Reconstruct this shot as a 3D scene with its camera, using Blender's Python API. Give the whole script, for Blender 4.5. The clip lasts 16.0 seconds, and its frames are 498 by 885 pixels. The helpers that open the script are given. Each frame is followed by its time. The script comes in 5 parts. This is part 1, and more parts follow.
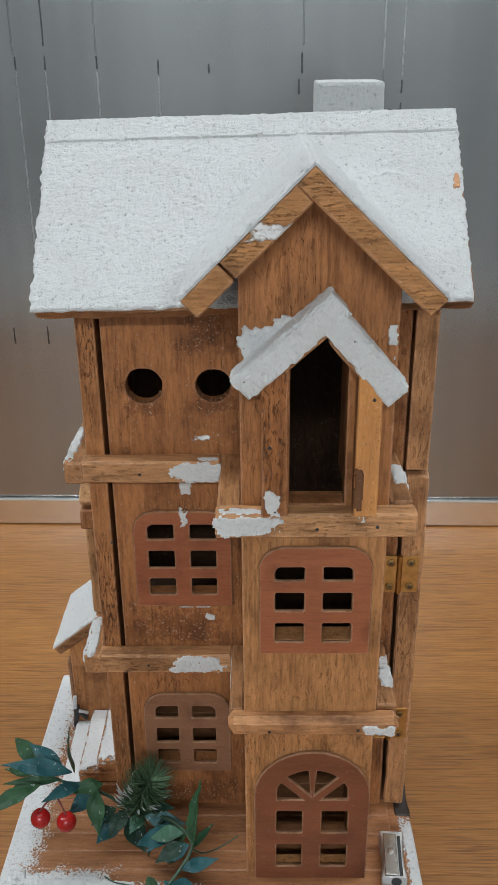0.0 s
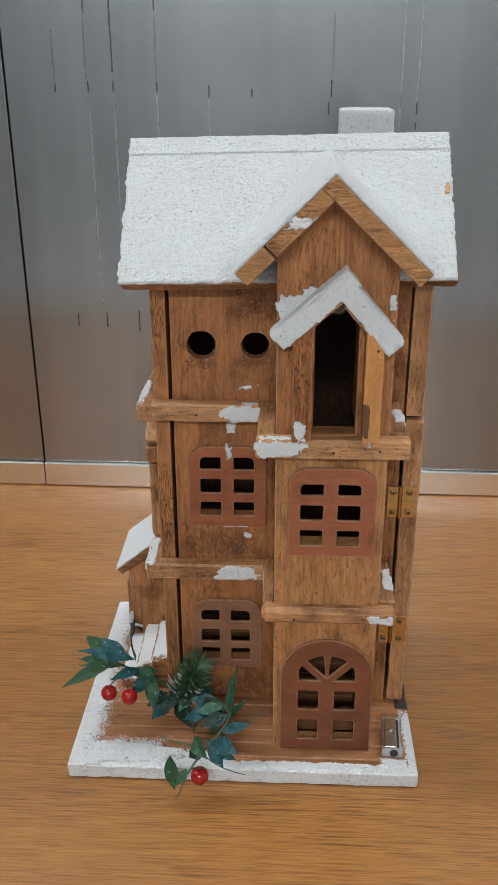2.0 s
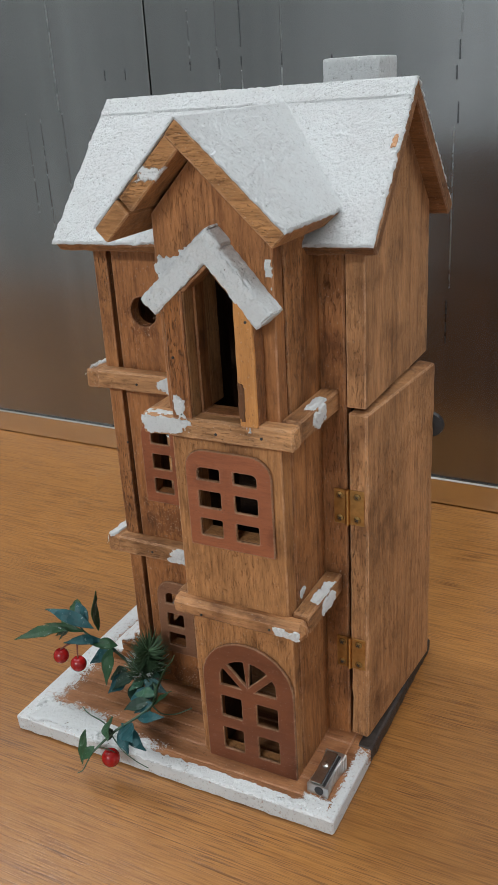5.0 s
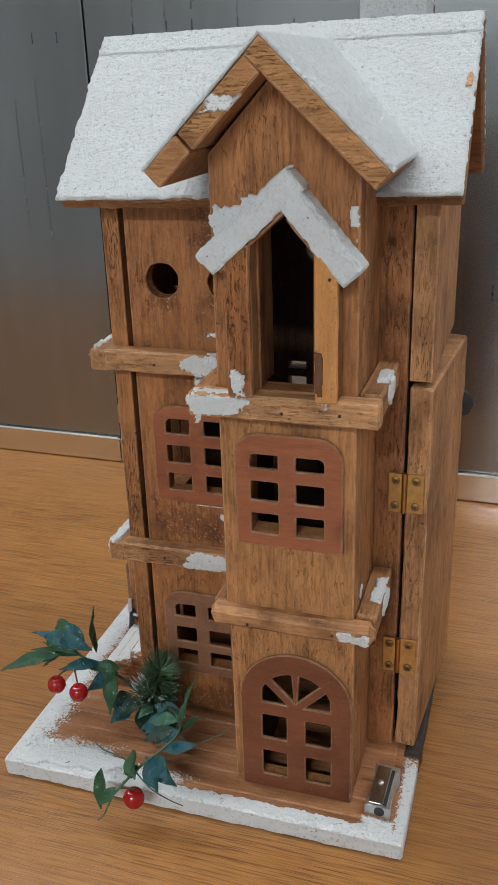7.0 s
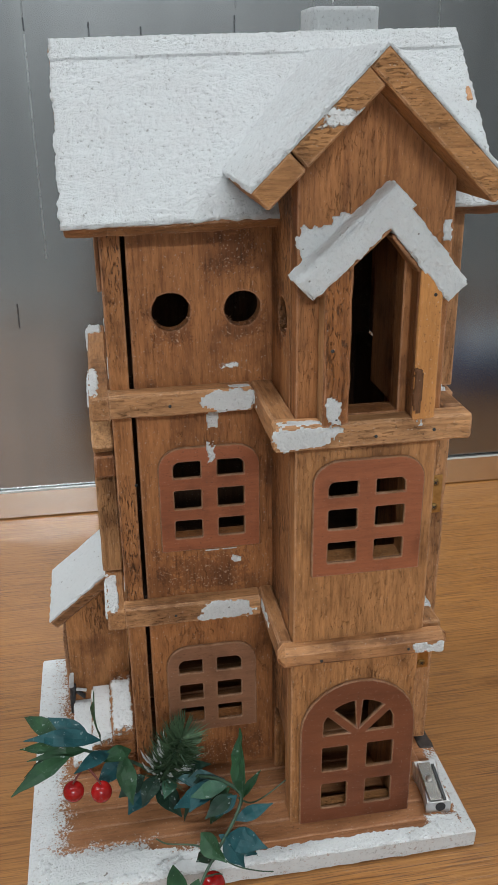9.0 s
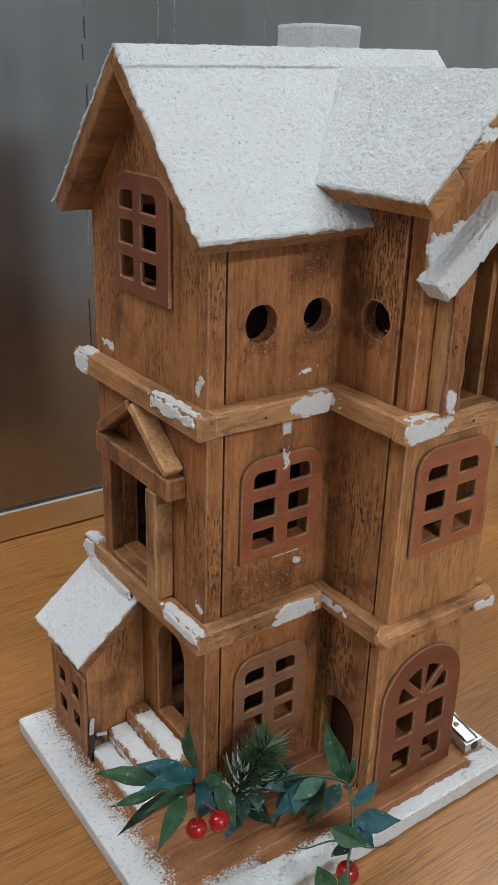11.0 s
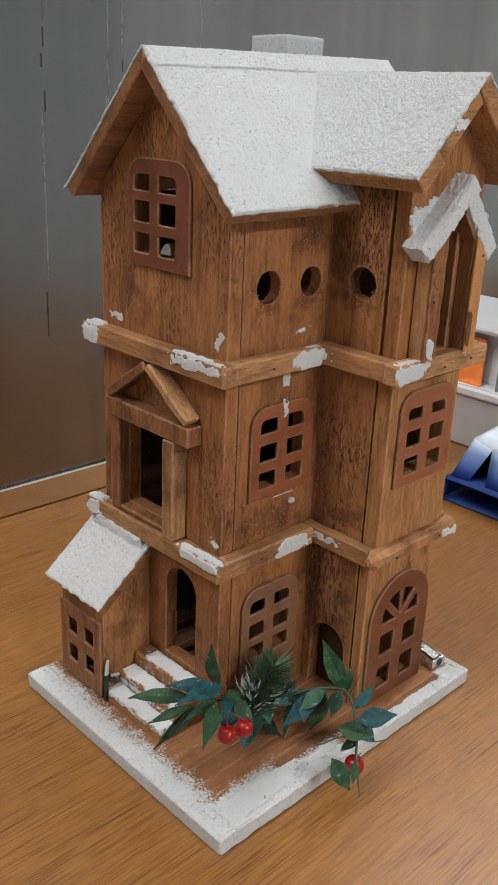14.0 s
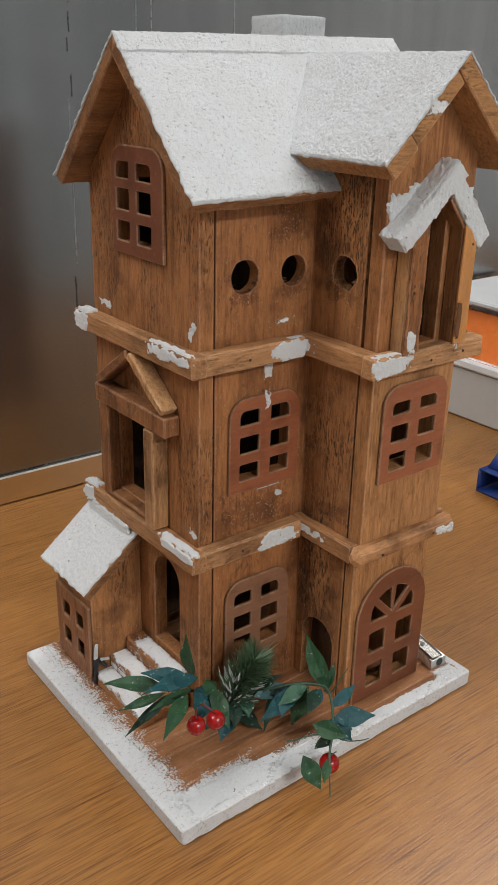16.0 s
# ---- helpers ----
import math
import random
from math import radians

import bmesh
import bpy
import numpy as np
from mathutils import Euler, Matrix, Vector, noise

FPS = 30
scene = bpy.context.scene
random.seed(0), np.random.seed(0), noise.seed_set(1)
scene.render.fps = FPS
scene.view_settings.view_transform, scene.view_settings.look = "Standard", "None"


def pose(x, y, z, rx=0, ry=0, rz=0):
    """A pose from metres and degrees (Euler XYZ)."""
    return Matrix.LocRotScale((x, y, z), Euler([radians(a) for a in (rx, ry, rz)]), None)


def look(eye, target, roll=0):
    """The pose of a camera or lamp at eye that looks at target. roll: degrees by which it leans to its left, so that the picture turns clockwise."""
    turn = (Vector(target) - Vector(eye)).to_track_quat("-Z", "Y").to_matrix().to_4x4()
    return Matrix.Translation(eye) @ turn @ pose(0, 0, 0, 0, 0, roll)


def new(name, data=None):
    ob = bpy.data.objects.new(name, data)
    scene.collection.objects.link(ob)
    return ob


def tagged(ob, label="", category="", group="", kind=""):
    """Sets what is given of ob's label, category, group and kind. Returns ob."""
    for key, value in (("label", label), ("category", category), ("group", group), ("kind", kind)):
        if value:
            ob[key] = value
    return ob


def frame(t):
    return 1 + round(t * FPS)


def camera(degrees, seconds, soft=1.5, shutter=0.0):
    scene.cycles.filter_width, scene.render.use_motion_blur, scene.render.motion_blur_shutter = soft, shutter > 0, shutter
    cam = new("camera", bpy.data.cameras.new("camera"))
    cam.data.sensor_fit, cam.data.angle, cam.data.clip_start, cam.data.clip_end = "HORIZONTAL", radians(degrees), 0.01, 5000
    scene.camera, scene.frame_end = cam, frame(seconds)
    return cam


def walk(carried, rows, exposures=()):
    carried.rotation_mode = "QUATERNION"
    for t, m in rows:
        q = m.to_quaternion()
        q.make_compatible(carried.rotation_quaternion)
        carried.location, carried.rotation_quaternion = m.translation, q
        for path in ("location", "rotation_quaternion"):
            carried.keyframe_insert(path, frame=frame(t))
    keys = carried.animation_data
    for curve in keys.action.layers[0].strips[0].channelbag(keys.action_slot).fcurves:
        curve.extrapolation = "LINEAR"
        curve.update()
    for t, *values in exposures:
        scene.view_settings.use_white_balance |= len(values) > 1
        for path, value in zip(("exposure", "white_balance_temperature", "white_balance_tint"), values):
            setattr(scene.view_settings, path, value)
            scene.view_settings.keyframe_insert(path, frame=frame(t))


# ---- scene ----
cam = camera(31.44, 16.0, soft=0.8)
PATH = [
    (0, (0.0272, -0.3002, 0.3969), (0.0124, 0.6108, -0.0152), -0.6),
    (0.5, (0.0121, -0.3780, 0.4054), (0.0014, 0.5368, 0.0018), -0.3),
    (1, (-0.0059, -0.4303, 0.4086), (-0.0062, 0.4874, 0.0115), 0.0),
    (1.5, (-0.0019, -0.4415, 0.4112), (-0.0079, 0.4747, 0.0107), -0.0),
    (2, (0.0253, -0.4143, 0.4100), (-0.0191, 0.5003, 0.0080), -0.2),
    (2.5, (0.0536, -0.4027, 0.4076), (-0.0810, 0.5014, 0.0019), -0.9),
    (3, (0.1631, -0.3763, 0.4025), (-0.1113, 0.4983, 0.0028), -2.0),
    (3.5, (0.2166, -0.3500, 0.4007), (-0.1719, 0.4834, 0.0077), -2.9),
    (4, (0.2409, -0.3286, 0.3872), (-0.1939, 0.4839, -0.0012), -3.5),
    (4.2, (0.2472, -0.3273, 0.3844), (-0.1924, 0.4822, -0.0047), -3.6),
    (6.5, (0.2054, -0.3187, 0.3537), (-0.1774, 0.5260, -0.0203), -2.4),
    (7, (0.1408, -0.3170, 0.3474), (-0.1462, 0.5606, -0.0364), -1.8),
    (7.5, (0.0776, -0.3184, 0.3473), (-0.1017, 0.5871, -0.0373), -1.1),
    (8, (0.0250, -0.3310, 0.3503), (-0.0491, 0.5889, -0.0349), -0.8),
    (10.3, (-0.1705, -0.2336, 0.3585), (0.2638, 0.5767, -0.0350), 0.4),
    (10.5, (-0.1951, -0.2282, 0.3608), (0.2759, 0.5615, -0.0324), 0.8),
    (11, (-0.2419, -0.2286, 0.3573), (0.2975, 0.5197, -0.0288), 1.7),
    (11.5, (-0.2770, -0.2198, 0.3563), (0.3066, 0.5001, -0.0194), 2.3),
    (12, (-0.2965, -0.2204, 0.3517), (0.3185, 0.4783, -0.0138), 2.7),
    (12.5, (-0.3131, -0.2285, 0.3414), (0.3247, 0.4516, -0.0203), 2.7),
    (13, (-0.3251, -0.2359, 0.3415), (0.3275, 0.4325, -0.0153), 2.6),
    (13.5, (-0.3305, -0.2395, 0.3431), (0.3288, 0.4228, -0.0129), 2.5),
    (14, (-0.3350, -0.2394, 0.3446), (0.3200, 0.4249, -0.0156), 2.5),
    (14.5, (-0.3234, -0.2431, 0.3425), (0.3110, 0.4372, -0.0246), 2.2),
    (15, (-0.2991, -0.2520, 0.3446), (0.3043, 0.4506, -0.0326), 1.8),
    (15.5, (-0.2922, -0.2637, 0.3456), (0.2895, 0.4528, -0.0394), 1.6),
    (16, (-0.2846, -0.2721, 0.3503), (0.2842, 0.4543, -0.0353), 1.4),
]
walk(cam, [(t, look(eye, target, roll)) for t, eye, target, roll in PATH],
     exposures=[(0, -0.20, 6100, 6), (1, -0.16, 6150, 7), (4, -0.15, 6150, 7), (8, -0.22, 6100, 6), (10.5, -0.20, 6100, 6), (13, -0.20, 6350, 9), (16, -0.18, 6500, 10)])

# ---- world and light ----
world = bpy.data.worlds.new("world")
scene.world = world
world.use_nodes = True
world.node_tree.nodes["Background"].inputs[0].default_value = (0.9, 0.95, 1.0, 1)
world.node_tree.nodes["Background"].inputs[1].default_value = 0.05
scene.view_settings.exposure = 0.0


def ceiling_lamp(x, y, power, wide, deep):
    lamp = bpy.data.lights.new("ceiling_panel_light", "AREA")
    lamp.shape, lamp.size, lamp.size_y, lamp.energy = "RECTANGLE", wide, deep, power
    lamp.color = (1.0, 0.985, 0.965)
    ob = new("ceiling_panel_light", lamp)
    ob.matrix_world = look((x, y, 1.80), (x, y, 0))


ceiling_lamp(-1.25, 0.22, 22.3, 1.2, 0.3)
ceiling_lamp(-0.20, 0.22, 7.4, 1.2, 0.3)
ceiling_lamp(1.20, 0.22, 18.8, 1.2, 0.3)
ceiling_lamp(-0.10, -2.60, 85.0, 1.2, 0.3)


# ---- node helpers ----
def material(name):
    m = bpy.data.materials.new(name)
    m.use_nodes = True
    return m, m.node_tree, m.node_tree.nodes["Principled BSDF"]


def plug(nt, socket, value):
    if isinstance(value, bpy.types.NodeSocket):
        nt.links.new(value, socket)
    elif isinstance(value, (tuple, list)) and len(value) == 3 and socket.type == "RGBA":
        socket.default_value = (*value, 1)
    else:
        socket.default_value = value


def maths(nt, op, a, b=0.5, c=0.5):
    n = nt.nodes.new("ShaderNodeMath")
    n.operation = op
    plug(nt, n.inputs[0], a), plug(nt, n.inputs[1], b), plug(nt, n.inputs[2], c)
    return n.outputs[0]


def vmath(nt, op, a, b=(0, 0, 0)):
    n = nt.nodes.new("ShaderNodeVectorMath")
    n.operation = op
    plug(nt, n.inputs[0], a), plug(nt, n.inputs[1], b)
    return n.outputs[0]


def noise_tex(nt, vec, scale, detail=4.0, rough=0.55):
    n = nt.nodes.new("ShaderNodeTexNoise")
    plug(nt, n.inputs["Vector"], vec)
    n.inputs["Scale"].default_value, n.inputs["Detail"].default_value, n.inputs["Roughness"].default_value = scale, detail, rough
    return n.outputs[0]


def ramp(nt, fac, stops):
    n = nt.nodes.new("ShaderNodeValToRGB")
    plug(nt, n.inputs[0], fac)
    while len(n.color_ramp.elements) < len(stops):
        n.color_ramp.elements.new(0.5)
    for e, (p, c) in zip(n.color_ramp.elements, stops):
        e.position, e.color = p, (*c, 1) if isinstance(c, tuple) else (c, c, c, 1)
    return n.outputs[0]


def mix(nt, fac, a, b, blend="MIX"):
    n = nt.nodes.new("ShaderNodeMix")
    n.data_type, n.blend_type = "RGBA", blend
    plug(nt, n.inputs[0], fac), plug(nt, n.inputs[6], a), plug(nt, n.inputs[7], b)
    return n.outputs[2]


def bump(nt, height, strength, distance, below=None):
    n = nt.nodes.new("ShaderNodeBump")
    n.inputs["Strength"].default_value, n.inputs["Distance"].default_value = strength, distance
    plug(nt, n.inputs["Height"], height)
    if below is not None:
        nt.links.new(below, n.inputs["Normal"])
    return n.outputs[0]


def place(nt, shift=0.0):
    """Object coordinates, shifted by a random step for each object."""
    coord = nt.nodes.new("ShaderNodeTexCoord").outputs["Object"]
    if not shift:
        return coord, coord
    rnd = nt.nodes.new("ShaderNodeObjectInfo").outputs["Random"]
    step = vmath(nt, "SCALE", (1.0, 0.7, 0.43))
    step.node.inputs["Scale"].default_value = 1.0
    plug(nt, step.node.inputs["Scale"], maths(nt, "MULTIPLY", rnd, shift))
    return coord, vmath(nt, "ADD", coord, step)


SNOW = (0.845, 0.872, 0.885)


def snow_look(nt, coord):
    """Colour and height of gritty, glittering snow paint."""
    coarse = noise_tex(nt, coord, 560, 4, 0.7)
    fine = noise_tex(nt, coord, 1700, 3, 0.75)
    lump = noise_tex(nt, coord, 210, 2, 0.5)
    blotch = noise_tex(nt, coord, 45, 3, 0.6)
    height = maths(nt, "ADD", maths(nt, "ADD", coarse, maths(nt, "MULTIPLY", fine, 0.5)), maths(nt, "MULTIPLY", lump, 0.7))
    tint = ramp(nt, blotch, [(0.3, (0.81, 0.82, 0.83)), (0.65, SNOW)])
    grit = ramp(nt, coarse, [(0.30, (0.42, 0.40, 0.38)), (0.37, (0.84, 0.84, 0.84)), (0.46, (1, 1, 1))])
    return mix(nt, 0.85, tint, grit, "MULTIPLY"), height


def box_mask(nt, coord, boxes, ragged=0.55, flaky=1.0, spray=0.9):
    """1 inside any of the boxes (centre, half size), with a ragged, flaking edge."""
    near = None
    for c, h, *thin in boxes:
        d = vmath(nt, "DIVIDE", vmath(nt, "ABSOLUTE", vmath(nt, "SUBTRACT", coord, c)), h)
        s = nt.nodes.new("ShaderNodeSeparateXYZ")
        nt.links.new(d, s.inputs[0])
        far = maths(nt, "MAXIMUM", maths(nt, "MAXIMUM", s.outputs[0], s.outputs[1]), s.outputs[2])
        far = maths(nt, "ADD", far, thin[0]) if thin else far
        near = far if near is None else maths(nt, "MINIMUM", near, far)
    a = maths(nt, "MULTIPLY", maths(nt, "SUBTRACT", noise_tex(nt, coord, 150, 8, 0.78), 0.5), ragged * 4.2)
    b = maths(nt, "MULTIPLY", maths(nt, "SUBTRACT", noise_tex(nt, coord, 900, 3, 0.7), 0.5), ragged * spray)
    edge = maths(nt, "ADD", near, maths(nt, "ADD", a, b))
    solid = ramp(nt, maths(nt, "MULTIPLY", edge, 0.5), [(0.40, 1.0), (0.44, 0.0)])
    flake = noise_tex(nt, coord, 480, 4, 0.7)
    return maths(nt, "MULTIPLY", solid, ramp(nt, flake, [(0.34, 1 - 0.9 * flaky), (0.40, 1.0)]))


def wood(name, light, dark, grain="z", pits=0.5, rough=0.62, snow=(), coarse=1.0, stain=0.7, ragged=0.55, dust=0.06, flaky=1.0, relief=0.8, grime=(), spray=0.9, wear=0.85, white=0.88, rim=0.0015):
    """Weathered wood: faint grain along one axis, short dark pits, blotches, worn pale edges, specks of white, and patches of snow paint."""
    m, nt, bsdf = material(name)
    raw, vec = place(nt, 3.0)

    def drawn(k):
        return vmath(nt, "MULTIPLY", vec, {"x": (k, 1, 1), "y": (1, k, 1), "z": (1, 1, k)}[grain])

    light, dark = tuple(k * c for k, c in zip((0.88, 0.815, 0.745), light)), tuple(k * c for k, c in zip((0.70, 0.645, 0.585), dark))
    soft = tuple(a * 0.6 + b * 0.4 for a, b in zip(dark, light))
    rings = noise_tex(nt, drawn(0.07), 260 * coarse, 6, 0.68)
    body = mix(nt, ramp(nt, noise_tex(nt, drawn(0.30), 42 * coarse, 4, 0.6), [(0.32, 0.0), (0.64, 1.0)]), soft, light)
    body = mix(nt, min(1.0, relief), body, ramp(nt, rings, [(0.34, (0.58, 0.52, 0.47)), (0.48, (1, 1, 1)), (0.66, (1.15, 1.14, 1.13))]), "MULTIPLY")
    fibre = noise_tex(nt, drawn(0.16), 800, 4, 0.7)
    body = mix(nt, 0.75 * relief, body, ramp(nt, fibre, [(0.32, (0.52, 0.48, 0.44)), (0.50, (1, 1, 1)), (0.68, (1.28, 1.27, 1.26))]), "MULTIPLY")
    blot = noise_tex(nt, vec, 34, 4, 0.6)
    body = mix(nt, stain, body, ramp(nt, blot, [(0.30, (0.30, 0.23, 0.18)), (0.47, (0.98, 0.97, 0.96)), (0.74, (1.20, 1.18, 1.14))]), "MULTIPLY")
    warp = vmath(nt, "ADD", drawn(0.22), maths(nt, "MULTIPLY", noise_tex(nt, vec, 260, 2, 0.5), 0.0016))
    pore = noise_tex(nt, warp, 1050, 4, 0.75)
    region = noise_tex(nt, drawn(0.5), 30, 2, 0.5)
    gate = maths(nt, "MULTIPLY", ramp(nt, pore, [(0.590 - 0.055 * pits, 0.0), (0.645 - 0.055 * pits, 1.0)]), ramp(nt, region, [(0.43, 0.05), (0.58, 1.0)]))
    body = mix(nt, maths(nt, "MULTIPLY", gate, min(0.95, pits)), body, (0.046, 0.021, 0.010))
    hole = ramp(nt, noise_tex(nt, drawn(0.6), 1300, 1, 0.5), [(0.68, 0.0), (0.73, 1.0)])
    body = mix(nt, maths(nt, "MULTIPLY", hole, 0.55), body, (0.075, 0.036, 0.017))
    speck = ramp(nt, noise_tex(nt, vec, 1100, 1, 0.5), [(0.70, 0.0), (0.74, 1.0)])
    body = mix(nt, maths(nt, "MULTIPLY", speck, dust * 4), body, (0.72, 0.68, 0.62))
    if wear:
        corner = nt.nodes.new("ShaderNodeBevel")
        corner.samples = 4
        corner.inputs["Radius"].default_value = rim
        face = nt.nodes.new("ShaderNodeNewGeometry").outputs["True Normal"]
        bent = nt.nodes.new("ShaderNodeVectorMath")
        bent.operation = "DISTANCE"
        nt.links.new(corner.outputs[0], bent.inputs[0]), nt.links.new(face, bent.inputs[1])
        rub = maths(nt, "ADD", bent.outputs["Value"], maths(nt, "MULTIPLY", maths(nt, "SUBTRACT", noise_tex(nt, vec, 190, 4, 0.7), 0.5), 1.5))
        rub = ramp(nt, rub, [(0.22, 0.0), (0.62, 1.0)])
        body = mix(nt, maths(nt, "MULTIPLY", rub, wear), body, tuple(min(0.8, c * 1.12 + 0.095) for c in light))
    if grime:
        body = mix(nt, maths(nt, "MULTIPLY", box_mask(nt, raw, grime, 0.8, 0.3), 0.62), body, (0.46, 0.39, 0.34), "MULTIPLY")
        crust = maths(nt, "MULTIPLY", ramp(nt, noise_tex(nt, raw, 1000, 2, 0.6), [(0.62, 0.0), (0.66, 1.0)]), box_mask(nt, raw, grime, 0.8, 0.7))
        body = mix(nt, maths(nt, "MULTIPLY", crust, 0.6), body, (0.62, 0.45, 0.32))
    height = maths(nt, "SUBTRACT", maths(nt, "MULTIPLY", rings, 0.7), maths(nt, "MULTIPLY", gate, 0.7))
    if snow:
        crystal, grit = snow_look(nt, raw)
        mask = box_mask(nt, raw, snow, ragged, flaky, spray)
        # white puts light into the paint colour: lifted on dim boards, lowered on the base
        body = mix(nt, mask, body, mix(nt, 0.25, crystal, (white, white, white), "MULTIPLY") if white < 0.8 else mix(nt, 0.4, crystal, (white, white, white)))
        height = maths(nt, "ADD", height, maths(nt, "MULTIPLY", mask, maths(nt, "ADD", grit, 0.6)))
        plug(nt, bsdf.inputs["Roughness"], maths(nt, "ADD", maths(nt, "MULTIPLY", mask, 0.2), rough))
    else:
        bsdf.inputs["Roughness"].default_value = rough
    plug(nt, bsdf.inputs["Base Color"], body)
    plug(nt, bsdf.inputs["Normal"], bump(nt, height, relief, 0.0013))
    bsdf.inputs["Specular IOR Level"].default_value = 0.35
    return m


def plain(name, colour, rough=0.5, metal=0.0, vary=0.12, scale=120, relief=0.15):
    m, nt, bsdf = material(name)
    _, vec = place(nt, 2.0)
    n = noise_tex(nt, vec, scale, 5, 0.6)
    lo, hi = tuple(c * (1 - vary) for c in colour), tuple(c * (1 + vary) for c in colour)
    plug(nt, bsdf.inputs["Base Color"], ramp(nt, n, [(0.3, lo), (0.7, hi)]))
    plug(nt, bsdf.inputs["Roughness"], maths(nt, "MULTIPLY_ADD", n, 0.16, rough - 0.08))
    bsdf.inputs["Metallic"].default_value = metal
    plug(nt, bsdf.inputs["Normal"], bump(nt, noise_tex(nt, vec, scale * 5, 3, 0.6), relief, 0.0004))
    return m


# ---- materials ----
WARM, DEEP = (0.47, 0.228, 0.092), (0.25, 0.110, 0.042)
PALE, PALE_D = (0.60, 0.345, 0.172), (0.34, 0.170, 0.073)
wood_wall = wood("weathered_wood", WARM, DEEP, "z", 0.7)
wood_front = wood("smooth_front_wood", (0.395, 0.178, 0.068), (0.265, 0.108, 0.040), "z", 0.15,
                  grime=[((-0.014, 0.0655, 0.131), (0.022, 0.004, 0.011)), ((-0.025, 0.0655, 0.2535), (0.0095, 0.004, 0.0085)), ((0.0058, 0.0655, 0.2535), (0.0095, 0.004, 0.0085)),
                         ((0.002, 0.0655, 0.285), (0.012, 0.004, 0.012), 0.15), ((-0.010, 0.0655, 0.020), (0.030, 0.004, 0.009), 0.1)],
                  snow=[((0.0005, 0.0655, 0.2338), (0.0080, 0.004, 0.0022), 0.35), ((0.0030, 0.0655, 0.2330), (0.0040, 0.004, 0.0016), 0.6)], ragged=0.5, spray=3.0)
wood_bay = wood("bay_front_wood", (0.50, 0.260, 0.110), (0.34, 0.162, 0.062), "z", 0.14)
wood_bay_top = wood("bay_gable_wood", (0.39, 0.180, 0.070), (0.24, 0.102, 0.039), "z", 0.22, dust=0.03, stain=0.85)
wood_dark = wood("dark_weathered_wood", (0.47, 0.232, 0.094), (0.25, 0.108, 0.041), "z", 1.2, stain=0.8, grime=[((0.0185, 0.060, 0.100), (0.004, 0.006, 0.10), 0.2), ((0.0185, 0.045, 0.058), (0.004, 0.016, 0.010), 0.1), ((0.0185, 0.042, 0.2535), (0.004, 0.010, 0.009), 0.0), ((0.0185, 0.040, 0.130), (0.004, 0.020, 0.006), 0.2)])
wood_strip = wood("red_brown_strip_wood", (0.43, 0.198, 0.078), (0.22, 0.094, 0.036), "z", 0.45, stain=0.8)
wood_porch = wood("dark_porch_wood", (0.34, 0.155, 0.062), (0.16, 0.066, 0.026), "z", 0.7)
# inside boards get a darkened colour in place of the shade in the house
wood_inner_shade = wood("inner_shade_wood", (0.070, 0.036, 0.018), (0.035, 0.017, 0.009), "z", 0.5)
wood_left = wood("left_wall_wood", (0.43, 0.200, 0.078), (0.26, 0.112, 0.042), "z", 0.85)
wood_side = wood("hinged_door_wood", (0.54, 0.298, 0.145), (0.37, 0.190, 0.084), "z", 0.5)
wood_roof = wood("roof_edge_wood", (0.33, 0.165, 0.072), (0.17, 0.078, 0.031), "x", 0.5)
wood_gable = wood("gable_board_wood", (0.50, 0.265, 0.110), (0.30, 0.150, 0.060), "x", 0.5, coarse=1.4,
                  snow=[((0.030, 0.0, 0.3385), (0.0085, 0.004, 0.0032))], ragged=0.9)
wood_step = wood("step_wood", WARM, DEEP, "y", 0.5,
                 snow=[((-0.0815, 0.099, 0.0190), (0.0066, 0.036, 0.0040)), ((-0.0710, 0.104, 0.0272), (0.0062, 0.034, 0.0040)),
                       ((-0.0595, 0.096, 0.0355), (0.0060, 0.026, 0.0040))], ragged=0.35, flaky=0.3)
plate_red = wood("red_brown_plywood", (0.36, 0.128, 0.060), (0.235, 0.074, 0.034), "x", 0.14, rough=0.5, stain=0.6, dust=0.03, relief=0.34, wear=0.8, rim=0.0008, coarse=0.7)
plate_brown = wood("brown_plywood", (0.225, 0.084, 0.043), (0.155, 0.055, 0.028), "x", 0.05, rough=0.46, stain=0.45, dust=0.04, relief=0.22, wear=0.8, rim=0.0008)
plate_grey = wood("grey_brown_plywood", (0.30, 0.155, 0.092), (0.205, 0.100, 0.058), "x", 0.08, rough=0.6, stain=0.5, dust=0.05, relief=0.28, wear=0.8, rim=0.0008)
ply_edge = wood("plywood_edge", (0.34, 0.185, 0.095), (0.20, 0.092, 0.042), "x", 0.3, dust=0.02)
plate_shed = wood("shed_plywood", (0.345, 0.160, 0.075), (0.25, 0.110, 0.050), "z", 0.2, rough=0.6, stain=0.4)
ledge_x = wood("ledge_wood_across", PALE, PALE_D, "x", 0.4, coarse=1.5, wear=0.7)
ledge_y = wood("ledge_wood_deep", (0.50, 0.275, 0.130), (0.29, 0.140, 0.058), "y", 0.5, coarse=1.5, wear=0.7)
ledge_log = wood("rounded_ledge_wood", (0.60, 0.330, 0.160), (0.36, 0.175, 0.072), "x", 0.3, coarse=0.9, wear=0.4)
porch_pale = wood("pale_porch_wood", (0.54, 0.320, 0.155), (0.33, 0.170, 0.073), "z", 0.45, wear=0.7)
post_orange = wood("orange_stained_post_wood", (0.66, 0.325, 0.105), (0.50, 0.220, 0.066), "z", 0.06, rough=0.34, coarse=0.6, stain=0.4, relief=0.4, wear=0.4)
